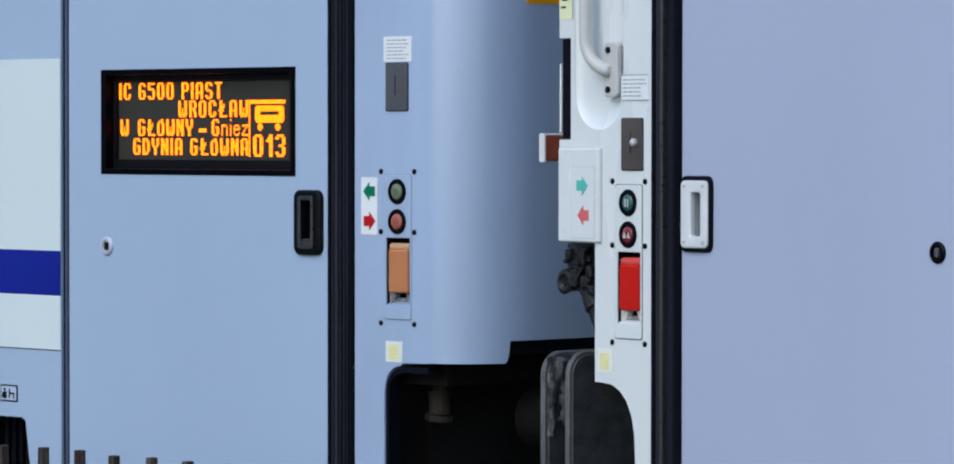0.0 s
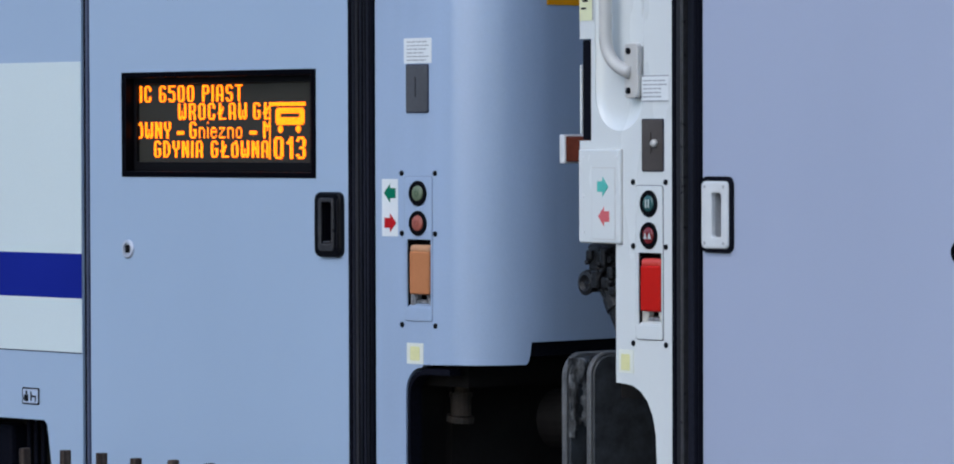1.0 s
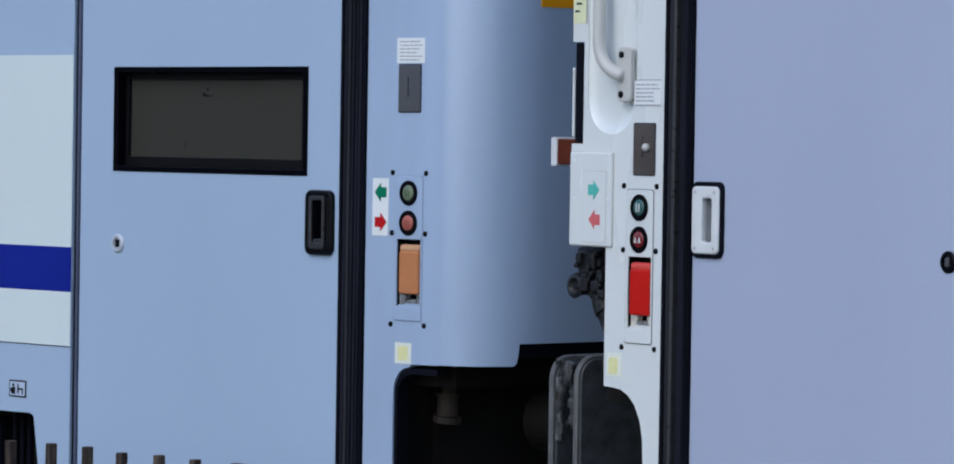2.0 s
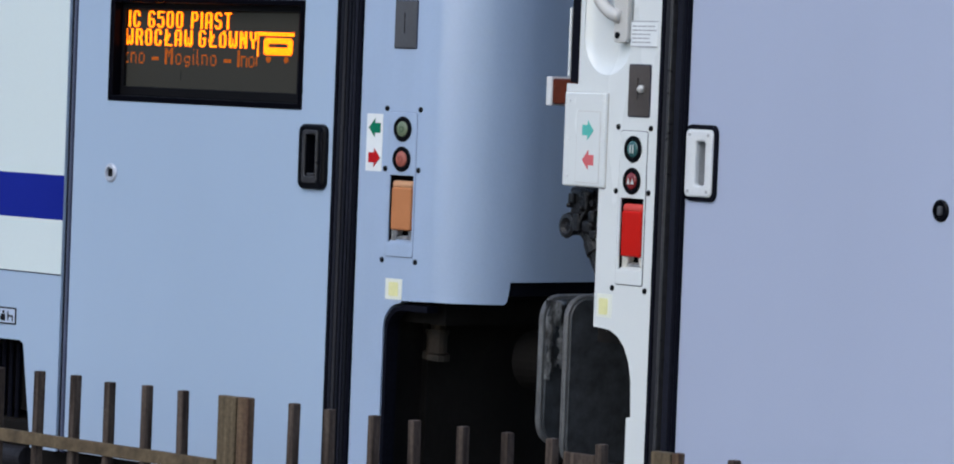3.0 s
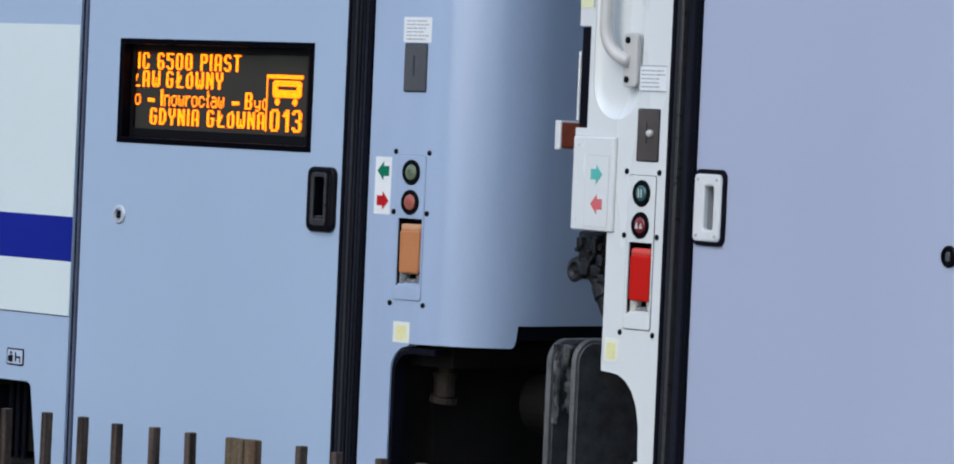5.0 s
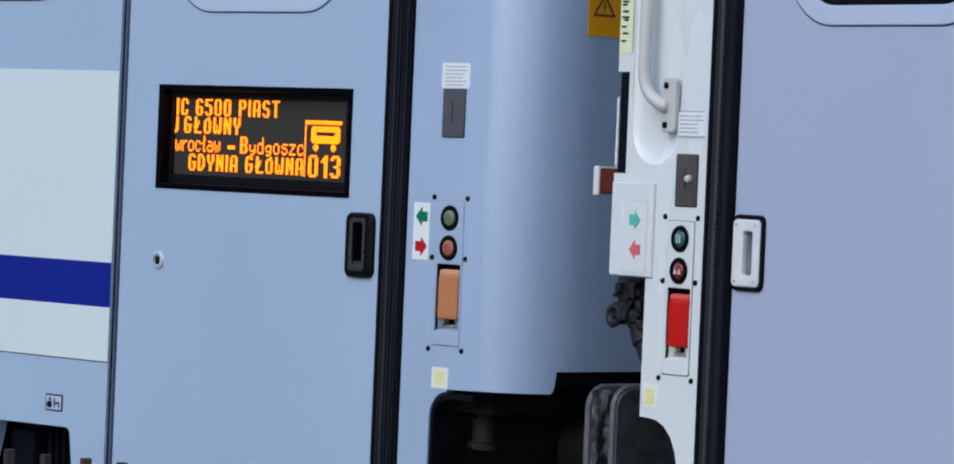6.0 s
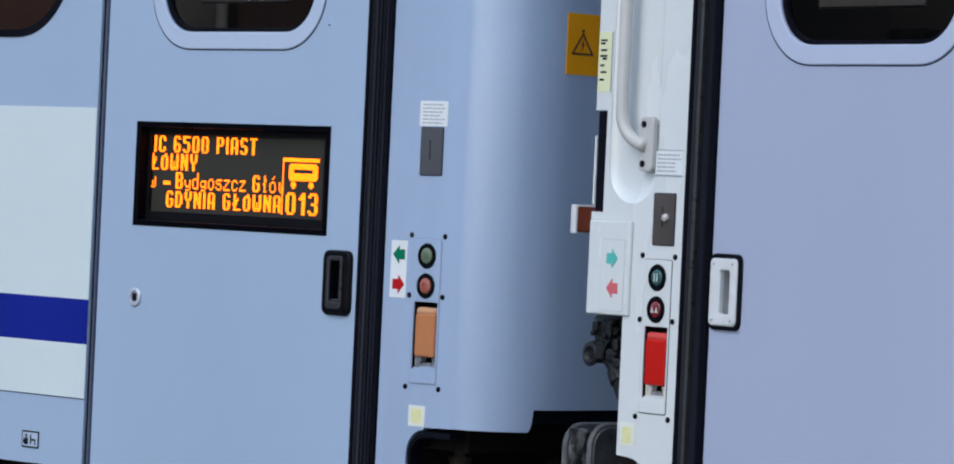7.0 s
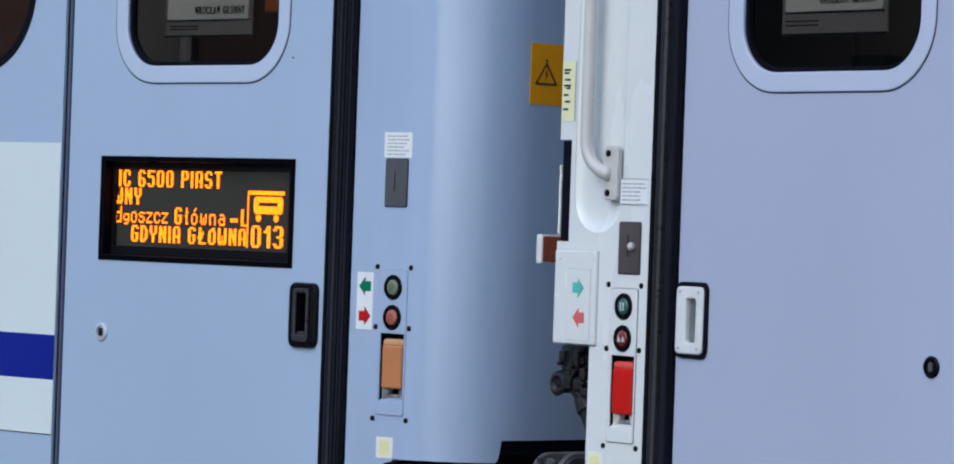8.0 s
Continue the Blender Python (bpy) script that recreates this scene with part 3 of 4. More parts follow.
def door_a():
    hole_w = rrect(-0.947, -0.378, 2.135, 2.86, 0.105, 12)
    hole_d = [(-1.030, 1.649), (-0.303, 1.649), (-0.303, 1.906), (-1.030, 1.906)]
    d = part("door", plate([(-1.163, 0.745), (-0.183, 0.745), (-0.183, 2.95), (-1.163, 2.95)], 0.0, 0.022, [hole_w, hole_d, rrect(-0.270, -0.230, 1.484, 1.590, 0.006, 3)]), PAINT, coach_a, "blue-grey entrance door")
    door_window(d, -0.947, -0.378, 2.135, 2.86, -0.991, -0.338, 2.092, 2.905, 0.105, FRAME_PAINT)
    h = recessed_handle(d, -0.297, -0.200, 1.458, 1.614, HANDLE_BLACK, RUBBER, (-0.268, -0.232, 1.486, 1.588), None, 0.020, 0.0055)
    # raised edge and bar in lighter grey, which paints their highlights
    part("cup_edge", plate(rrect(-0.277, -0.223, 1.473, 1.600, 0.010, 5), -0.0165, -0.0115, [rrect(-0.267, -0.231, 1.489, 1.590, 0.006, 4)], 0.002), HIGHLIGHT_GREY, h, "lighter edge round the grip, its highlight in the colour")
    part("finger_bar", box(-0.262, -0.236, -0.0135, 0.004, 1.489, 1.497, 0.002), HIGHLIGHT_GREY, h)
    part("side_ridge", box(-0.214, -0.208, -0.0145, -0.009, 1.480, 1.594, 0.002), HANDLE_BLACK, h)
    key_lock(d, -1.010, 1.464, 0.0235, LOCK_RING, INK_BLACK)
    # notice behind the pane
    n = part("notice", box(-0.825, -0.497, 0.0215, 0.0245, 2.209, 2.50), PAPER_DARK, d, "grey paper notice behind the pane")
    part("paper", plate(rrect(-0.815, -0.512, 2.250, 2.47, 0.008, 4), 0.0192, 0.0212), PAPER, n)
    part("paper_edge", box(-0.818, -0.508, 0.0202, 0.0213, 2.2455, 2.2485), INK_BLACK, n)
    part("hem", box(-0.825, -0.497, 0.0200, 0.0214, 2.206, 2.211), INK_BLACK, n)
    part("print", lettering([("WROCŁAW GŁÓWNY", -0.710, -0.522, 2.262)], 0.020, 0.019, 0.03), INK_BLACK, n)
    bars(-0.808, -0.690, (2.233, 2.226), 0.0212, n, INK_BLACK)


door_a()

# the display: a black bezel round a recessed grey screen
DX0, DX1, DZ0, DZ1 = -1.033, -0.300, 1.646, 1.909
PX = (DX1 - DX0) / 318.5   # the width is told in 318.5 equal steps
SCR = 0.034   # depth of the screen


def dx(p):
    return DX0 + p * PX - SCR * 1.01


def build_display():
    d = part("display", plate([(DX0, DZ0), (DX1, DZ0), (DX1, DZ1), (DX0, DZ1)], -0.003, 0.0325, [[(DX0 + 0.018, DZ0 + 0.014), (DX1 - 0.016, DZ0 + 0.014), (DX1 - 0.016, DZ1 - 0.014), (DX0 + 0.018, DZ1 - 0.014)]], 0.002), BEZEL, coach_a, "black-framed LED destination display with amber text")
    part("inner_frame", plate([(DX0 + 0.004, DZ0 + 0.004), (DX1 - 0.004, DZ0 + 0.004), (DX1 - 0.004, DZ1 - 0.004), (DX0 + 0.004, DZ1 - 0.004)], SCR - 0.0105, SCR - 0.0006, [[(dx(27), DZ0 + 0.038), (dx(312), DZ0 + 0.038), (dx(312), DZ1 - 0.030), (dx(27), DZ1 - 0.030)]], 0.001), MASK, d)
    part("housing", box(DX0 + 0.004, DX1 - 0.004, 0.060, 0.11, DZ0 + 0.004, DZ1 - 0.004), BEZEL, d)
    part("screen", box(DX0 + 0.005, DX1 - 0.005, SCR, SCR + 0.004, DZ0 + 0.005, DZ1 - 0.005), SCREEN, d)
    part("number_field", box(dx(245), DX1 - 0.010, SCR - 0.0042, SCR - 0.0005, DZ0 + 0.01, DZ1 - 0.01), SCREEN, d)
    # a chipped spot and a scratch on the screen
    part("chip", plate(circle(dx(155), 1.8545, 0.0045, 10), SCR - 0.0008, SCR), INK_BLACK, d)
    part("chip", plate([(dx(146), 1.842), (dx(150), 1.848), (dx(151), 1.843), (dx(158), 1.838), (dx(168), 1.840), (dx(158), 1.835), (dx(149), 1.835)], SCR - 0.0008, SCR), INK_BLACK, d)
    part("scratch", box(dx(119), dx(120), SCR - 0.0006, SCR, 1.704, 1.728), INK_BLACK, d)
    return d


display = build_display()
ROW_Z = (1.8335, 1.7885, 1.7425, 1.6950)
DOT = 0.0046
TEXT_Y, FIELD_Y = SCR - 0.0012, SCR - 0.0052
lit_parts = []   # object, speed, place, times in which it is lit, first and last step of its line

# the display's own letters in dots, from the top row down; a row is repeated by a number behind it
DOTS = {
    "I": "##9", "T": "###### ..##..8", "L": "##....8 ######", "-": "......5 ######2 ......2",
    "C": ".####. ##..##2 ##....3 ##..##2 .####.", "O": ".####. ##..##7 .####.", "Ó": "...##. .####. ##..##6 .####.",
    "6": ".####. ##..## ##....2 #####. ##..##3 .####.", "5": "######1 ##....2 #####. ....##3 ##..## .####.", "0": ".####. ##..##7 .####.",
    "1": "..## .### #### ..##6", "3": ".####. ##..## ....##2 ..###. ....##2 ##..## .####.",
    "P": "#####. ##..##3 #####. ##....4", "A": ".####. ##..##4 ###### ##..##3", "S": ".####. ##..## ##....2 .####. ....##2 ##..## .####.",
    "W": "##...##4 ##.#.##3 #######1 .##.##.", "R": "#####. ##..##3 #####. ##.##. ##..##3", "Ł": ".##....2 .##.#.. .####.. .###... ####... .##....2 .######",
    "G": ".####. ##..## ##....2 ##.### ##..##3 .####.", "D": "####.. ##.##. ##..##5 ##.##. ####..", "Y": "##..##4 .####. ..##..4",
    "N": "##..## ###.##2 ######2 ##.###2 ##..##2", "M": "##...## ###.### #######1 ##.#.##2 ##...##4", "B": "#####. ##..##3 #####. ##..##3 #####.",
    "n": ".....3 ####. #...#5", "o": ".....3 .###. #...#4 .###.", "ó": "...#. ..#.. ..... .###. #...#4 .###.", "i": "#1 .2 #6", "l": "#.8 .#",
    "e": ".....3 .###. #...# ##### #.... #...# .###.", "z": ".....3 ##### ...#. ..#.. .#... #.... #####", "g": ".....3 .#### #...#2 .#### ....# .###.",
    "w": ".....3 #...#2 #.#.#3 .#.#.", "r": "....3 #.## ##.. #...4", "c": ".....3 .###. #...# #....2 #...# .###.", "ł": ".#.2 .## .#. ##. .#.3 .##",
    "a": ".....3 .###. ....# .#### #...#2 .####", "d": "....#3 .#### #...#4 .####", "y": ".....3 #...#3 .#### ....# .###.", "s": ".....3 .#### #.... .###. ....# #...# .###.",
    "coach": "#############################2 #............................ #.....#####################.. #....#######################.2 #....####...............####.2 #....#######################.3 #.....#####################.. #............................",
    "wheel": ".##. ####2 .##.", "divider": "#18",
}


def dot_rows(key):
    rows = []
    for word in DOTS[key].split():
        row = word.rstrip("0123456789")
        rows += [row] * int(word[len(row):] or 1)
    return rows


def lit_dots(rows, d):
    """The diodes: a square hump each, brighter on top, the red halo put into its sides."""
    verts, faces, slots = [], [], []
    for r, row in enumerate(rows):
        for c, mark in enumerate(row):
            if mark == "#":
                x, z, k = (c + 0.5) * d, (len(rows) - r - 0.5) * d, len(verts)
                for h, y in ((0.46 * d, -0.0006), (0.30 * d, -0.0016)):
                    verts += [(x - h, y, z - h), (x + h, y, z - h), (x + h, y, z + h), (x - h, y, z + h)]
                faces += [(k + 4, k + 5, k + 6, k + 7)] + [(k + j, k + (j + 1) % 4, k + 4 + (j + 1) % 4, k + 4 + j) for j in range(4)]
                slots += [0, 1, 1, 1, 1]
    return verts, faces, slots


def dim_dots(rows, d):
    """A dim glowing layer under them, added for the faint state of a line."""
    verts, faces = [], []
    for r, row in enumerate(rows):
        for c, mark in enumerate(row):
            if mark == "#":
                x, z, h, k = (c + 0.5) * d, (len(rows) - r - 0.5) * d, 0.37 * d, len(verts)
                verts += [(x - h, -0.0004, z - h), (x + h, -0.0004, z - h), (x + h, -0.0004, z + h), (x - h, -0.0004, z + h)]
                faces.append((k, k + 1, k + 2, k + 3))
    return verts, faces, [0] * len(faces)


dot_meshes = {}


def dot_part(name, key, d, maker, mats):
    """One character of the display; alike ones share their mesh."""
    if (key, d, maker) not in dot_meshes:
        verts, faces, slots = maker(dot_rows(key), d)
        me = bpy.data.meshes.new(name)
        me.from_pydata(verts, [], faces)
        for m in mats:
            me.materials.append(m)
        me.polygons.foreach_set("material_index", slots)
        dot_meshes[key, d, maker] = me
    ob = new(name, dot_meshes[key, d, maker])
    ob.parent = display
    return tagged(ob, kind="stuff")


# when the dim layer of each line shines at all, and when its diodes are at full light
SHINE = (((-1, 1.14), (2.77, 3.54), (3.78, 9)), ((-1, 1.25), (2.87, 3.43), (3.87, 9)), ((-1, 1.27), (2.97, 3.25), (3.95, 9)), ((-1, 1.33), (3.97, 9)))
FULL = (((-1, 1.07), (2.87, 3.45), (3.87, 9)), ((-1, 1.17), (2.95, 3.35), (3.95, 9)), ((-1, 1.27), (4.05, 9)), ((-1, 1.30), (4.05, 9)))


def show(name, key, x, y, z, row, speed=0.0, ends=None, d=DOT):
    lit_parts.append((dot_part(name, key, d, dim_dots, (LED_DIM,)), speed, x, y, z, SHINE[row], ends))
    lit_parts.append((dot_part("led_dots", key, d, lit_dots, (LED_CORE, LED_SIDE)), speed, x, y, z, FULL[row], ends))


def line(name, text, p0, p1, row, speed=0.0, d=DOT, y=TEXT_Y, z=None):
    """A line of characters, spread evenly from step p0 to p1."""
    wide = [3 if c == " " else len(dot_rows(c)[0]) for c in text]
    gap = ((p1 - p0) * PX / d - sum(wide)) / max(1, len(text) - 1)
    at = p0 * PX
    for c, w in zip(text, wide):
        if c != " ":
            # letters with a descender hang one dot lower
            low = d if c in "gy" else 0.0
            show(name, c, dx(0) + at, y, (ROW_Z[row] if z is None else z) - low, row, speed, (at / PX, (at + w * d) / PX), d)
        at += (w + gap) * d


def words():
    show("coach_symbol", "coach", dx(246), FIELD_Y, 1.8300 - 13 * DOT, 1)
    for step in (7, 21):
        show("symbol_wheel", "wheel", dx(246) + step * DOT, FIELD_Y, 1.8300 - 16.2 * DOT, 2)
    show("divider", "divider", dx(246), FIELD_Y, 1.691, 3)
    line("character", "IC 6500 PIAST", 29, 201, 0)
    line("scrolling_character", "WROCŁAW", 129, 243, 1, 35.0)
    line("scrolling_character", "GŁÓWNY", 253, 348, 1, 35.0)
    for text, p0, p1 in (("W", 31, 46), ("GŁÓWNY", 61, 153), ("-", 163, 175), ("Gniezno", 184, 271), ("-", 283, 294), ("Mogilno", 305, 391), ("-", 403, 414), ("Inowrocław", 425, 531), ("-", 544, 555), ("Bydgoszcz", 565, 682), ("Główna", 693, 776), ("-", 785, 796), ("L", 802, 814)):
        line("scrolling_character", text, p0, p1, 2, 71.0)
    line("character", "GDYNIA GŁÓWNA", 53, 243, 3)
    line("character", "013", 253, 304, 3, d=0.0060, y=FIELD_Y, z=1.692)


words()


def corner_a():
    """Flat corner pillar, rounded corner and end wall in one bent sheet, with the corner cut away over the buffer."""
    # pillar beside the door
    low = [(-0.091, 0.70), (0.011, 0.70), (0.011, 1.145)] + [(0.011 + 0.055 * (1 - math.cos(a)), 1.145 + 0.062 * math.sin(a)) for a in (radians(15 * k) for k in range(1, 7))] + [(0.072, 1.213), (0.160, 1.215), (0.160, 2.95), (-0.091, 2.95)]
    part("corner_pillar", plate(low, 0.0, 0.03, [[(0.014, 1.341), (0.104, 1.341), (0.104, 1.512), (0.014, 1.512)]]), PAINT_END, coach_a)
    part("panel_edge", plate([(0.012, 0.70), (0.022, 0.70), (0.022, 1.14)] + [(0.022 + 0.050 * (1 - math.cos(a)), 1.14 + 0.050 * math.sin(a)) for a in (radians(15 * k) for k in range(1, 7))] + [(0.155, 1.19), (0.155, 1.205), (0.070, 1.204)] + [(0.0125 + 0.055 * (1 - math.cos(a)), 1.145 + 0.055 * math.sin(a)) for a in (radians(15 * k) for k in range(6, -1, -1))], 0.004, 0.04), RUBBER, coach_a)
    n = 80
    ring = lambda g: [(0.160 + (RC - g) * math.sin(math.pi / 2 * k / n), RE - (RE - g) * math.cos(math.pi / 2 * k / n)) for k in range(n + 1)]
    flat = ring(0.0) + list(reversed(ring(0.006)))
    lift = [0.052 if k / n > 0.77 else 0.020 if k / n > 0.757 else 0.007 if k / n > 0.745 else 0.002 if k / n > 0.732 else 0.0 for k in range(n + 1)]
    lift += list(reversed(lift))
    sheet = loft([[(x, y, z + up * low_end) for (x, y), up in zip(flat, lift)] for z, low_end in ((1.216, 1), (2.0, 0), (2.95, 0))], (False, False))
    rim = list(sheet.verts)
    for start in (0, 4 * (n + 1)):
        for k in range(n):
            sheet.faces.new([rim[start + j] for j in (k, k + 1, 2 * n - k, 2 * n + 1 - k)])
    part("rounded_corner", sheet, PAINT_END, coach_a)
    part("end_wall", box(XE - 0.03, XE, RE, W, 1.268, 3.25), PAINT_END, coach_a)
    part("end_sill", box(XE - 0.055, XE - 0.016, RC + 0.004, W, 1.235, 1.268), RUBBER, coach_a)
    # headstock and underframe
    # near-black boxes that close the view through the cut-out
    part("headstock", box(-0.30, 0.0, 0.16, W, 0.74, 1.16), STEEL_DARK, coach_a, "near-black headstock")
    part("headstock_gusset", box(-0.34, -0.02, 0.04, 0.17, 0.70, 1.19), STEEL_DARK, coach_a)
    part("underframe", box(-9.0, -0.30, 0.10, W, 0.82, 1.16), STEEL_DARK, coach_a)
    hose = part("hose_coupling", tube([(0.040, 0.155, 1.19), (0.038, 0.155, 1.135)], 0.018), RUST, coach_a, "rusty brake hose fitting under the end sill")
    part("collar", tube([(0.036, 0.155, 1.135), (0.036, 0.155, 1.122), (0.036, 0.155, 1.121), (0.036, 0.155, 1.085)], 0.025), RUST, hose)
    part("flange", tube([(0.035, 0.155, 1.085), (0.033, 0.155, 1.070)], 0.033), RUST, hose)
    part("band", tube([(0.036, 0.155, 1.140), (0.036, 0.155, 1.130)], 0.028), RUST, hose)
    shell(coach_a, -9.0, 0.16, W, 4.05, PAINT)
    for x in (-2.2, -4.7):
        wheelset(coach_a, x, W)
    part("bogie_frame", box(-5.2, -1.75, 0.18, 0.30, 0.55, 0.75, 0.03), STEEL_DARK, coach_a)
    # dark box added to hide the lit ballast and keep it dark below the door
    part("underfloor_filler", box(-1.75, -0.20, 0.07, 0.30, 0.42, 0.80, 0.01), STEEL_DARK, coach_a)
    part("spring_pocket", box(-1.66, -1.56, 0.05, 0.12, 0.80, 0.99, 0.012), RUBBER, coach_a)
    for x in (-1.535, -1.505, -1.475):
        part("hanger", tube([(x, 0.09, 0.80), (x, 0.09, 1.0)], 0.007, 10), RUBBER, coach_a)
    part("side_damper", tube([(-1.52, 0.045, 0.705), (-1.37, 0.045, 0.705)], 0.028, 20), RUBBER_GREY, coach_a)


corner_a()


def fittings_a():
    seal(coach_a, -0.183, -0.091, 0.70, 2.95, (
        (0.02, 0.13, 0.006, RUBBER), (0.19, 0.30, 0.008, SEAL_RIB), (0.33, 0.44, 0.009, RUBBER_GREY), (0.47, 0.56, 0.007, SEAL_RIB),
        (0.60, 0.69, 0.006, SEAL_RIB), (0.73, 0.83, 0.007, SEAL_RIB), (0.88, 0.98, 0.008, RUBBER)))
    control_panel(coach_a, 0.0, 1.66, PAINT_END, (BUTTON_GREEN, BUTTON_RED), ORANGE, ORANGE_PALE, ("ring", "ring"), "faded orange emergency pull", GASKET, STEM)
    s = part("arrow_sticker", plate(rrect(-0.068, -0.013, 1.511, 1.646, 0.002, 2), -0.0012, 0.0), LABEL, coach_a, "white sticker with a green and a red arrow")
    arrow(-0.039, 1.613, -1, -0.0013, GREEN, s)
    arrow(-0.039, 1.543, 1, -0.0013, RED, s)
    lock_plate(coach_a, 0.018, 0.091, 1.802, 1.912, PLATE_GREY, False)
    s = part("notice_sticker", plate(rrect(0.009, 0.103, 1.916, 1.975, 0.003, 2), -0.0012, 0.0), LABEL, coach_a, "white sticker with small print")
    bars(0.020, 0.095, [1.966 - 0.0085 * k for k in range(6)], -0.0013, s, INK, 0.0025)
    s = part("yellow_sticker", plate(rrect(0.016, 0.072, 1.214, 1.263, 0.002, 2), -0.0012, 0.0), LABEL_CREAM, coach_a, "cream sticker with a yellow patch")
    part("patch", plate(rrect(0.028, 0.060, 1.222, 1.255, 0.004, 3), -0.002, -0.0008), LABEL_YELLOW, s)
    # high-voltage sign on the end wall
    sign = part("warning_sign", box(XE, XE + 0.0015, 0.182, 0.314, 2.050, 2.193), AMBER, coach_a, "amber high-voltage warning sign")
    tri = bmesh.new()
    a, b, c = Vector((0, 0.200, 2.099)), Vector((0, 0.266, 2.099)), Vector((0, 0.233, 2.146))
    for p, q in ((a, b), (b, c), (c, a)):
        d = (q - p).normalized() * 0.002
        up = Vector((1, 0, 0)).cross(q - p).normalized() * 0.0026
        ring = [[tuple(v + Vector((x, 0, 0))) for v in (p - d - up, q + d - up, q + d + up, p - d + up)] for x in (XE + 0.001, XE + 0.0024)]
        piece = loft(ring)
        me = bpy.data.meshes.new("edge")
        piece.to_mesh(me)
        piece.free()
        tri.from_mesh(me)
        bpy.data.meshes.remove(me)
    part("triangle", tri, SIGN_BROWN, sign)
    part("bolt_mark", loft([[(x, y, z) for y, z in ((0.236, 2.135), (0.228, 2.119), (0.233, 2.119), (0.229, 2.104), (0.239, 2.122), (0.234, 2.122))] for x in (XE + 0.001, XE + 0.0024)]), SIGN_BROWN, sign)
    part("dot_mark", box(XE + 0.001, XE + 0.0024, 0.229, 0.237, 2.150, 2.156), SIGN_BROWN, sign)


fittings_a()
screw(-0.322, 2.152, coach_a, 0.0018)


def inside(coach, x0, x1, mat):
    """A plain vestibule behind the panes."""
    part("vestibule_wall", box(x0, x1, 0.55, 0.58, 1.22, 3.2), mat, coach)


inside(coach_a, -9.0, 0.2, INSIDE)
part("vestibule_cupboard", box(-1.85, -1.31, 0.515, 0.548, 1.22, 3.2), GREY_WALL, coach_a)
# panel added to put an orange glow behind the pane into colour
part("glow_panel", box(-0.82, -0.66, 0.34, 0.36, 2.285, 2.9, 0.01), POST_ORANGE, coach_a, "orange panel added for the glow inside the vestibule")
part("grab_pole", tube([(-1.05, 0.28, 1.22), (-1.05, 0.28, 3.1)], 0.015), TUBE, coach_a)


def buffer_plate(coach, xf, way, y0, y1, z0, z1, deep=0.0):
    """A rectangular buffer head; way is the side its face looks to."""
    ring = lambda x, g: [(x, y, z) for y, z in rrect(y0 + g, y1 - g, z0 + g, z1 - g, 0.055 - g, 8)]
    b = part("buffer_head", loft([ring(xf - way * 0.015, 0.003), ring(xf - way * 0.012, 0.0), ring(xf - way * 0.003, 0.0), ring(xf, 0.003)]), BUFFER_RIM, coach, "rounded steel buffer head")
    part("face", loft([ring(xf - way * 0.001, 0.010), ring(xf + way * 0.003, 0.014)]), BUFFER, b, "dark worn contact face")
    # clots of grease on the upper part of the face
    bm = bmesh.new()
    n, k = 14, 34
    rows = []
    for i in range(n + 1):
        row = []
        for j in range(k + 1):
            y, z = y0 + 0.009 + 0.15 * i / n, z1 - 0.012 - 0.205 * j / k
            thick = 0.0065 + 0.017 * noise.noise((y * 38, z * 24, xf * 9)) + 0.007 * noise.noise((y * 95, z * 75, 3.0))
            if i in (0, n) or j in (0, k) or j > k * (0.8 + 0.25 * noise.noise((y * 30, 0, 0))):
                thick = -0.003
            row.append(bm.verts.new((xf + way * (0.002 + max(thick, -0.003)), y, z)))
        rows.append(row)
    for a, c in zip(rows, rows[1:]):
        for j in range(k):
            bm.faces.new((a[j], a[j + 1], c[j + 1], c[j]))
    part("grease", bm, GREASE, b, "grey clotted grease", smooth=True)
    part("back", loft([ring(xf - way * 0.014, 0.008), ring(xf - way * 0.019, 0.011)]), BUFFER, b, "dark back of the buffer head")
    cy, cz = (y0 + y1) / 2, (z0 + z1) / 2
    part("plunger", tube([(xf - way * 0.015, cy + deep, cz), (xf - way * 0.25, cy + deep, cz)], 0.07, 24), STEEL_DARK, b)
    return b


buffer_plate(coach_a, 0.438, 1, 0.10, 0.55, 0.905, 1.250)

# ================= the coupled coach, turned in the curve =================
coach_b = thing("railway_coach", pose(0.6, 0, 0, 0, 0, -7.596), "lavender-grey passenger coach with a white end panel and handrail", "coach", "coaches of the train")


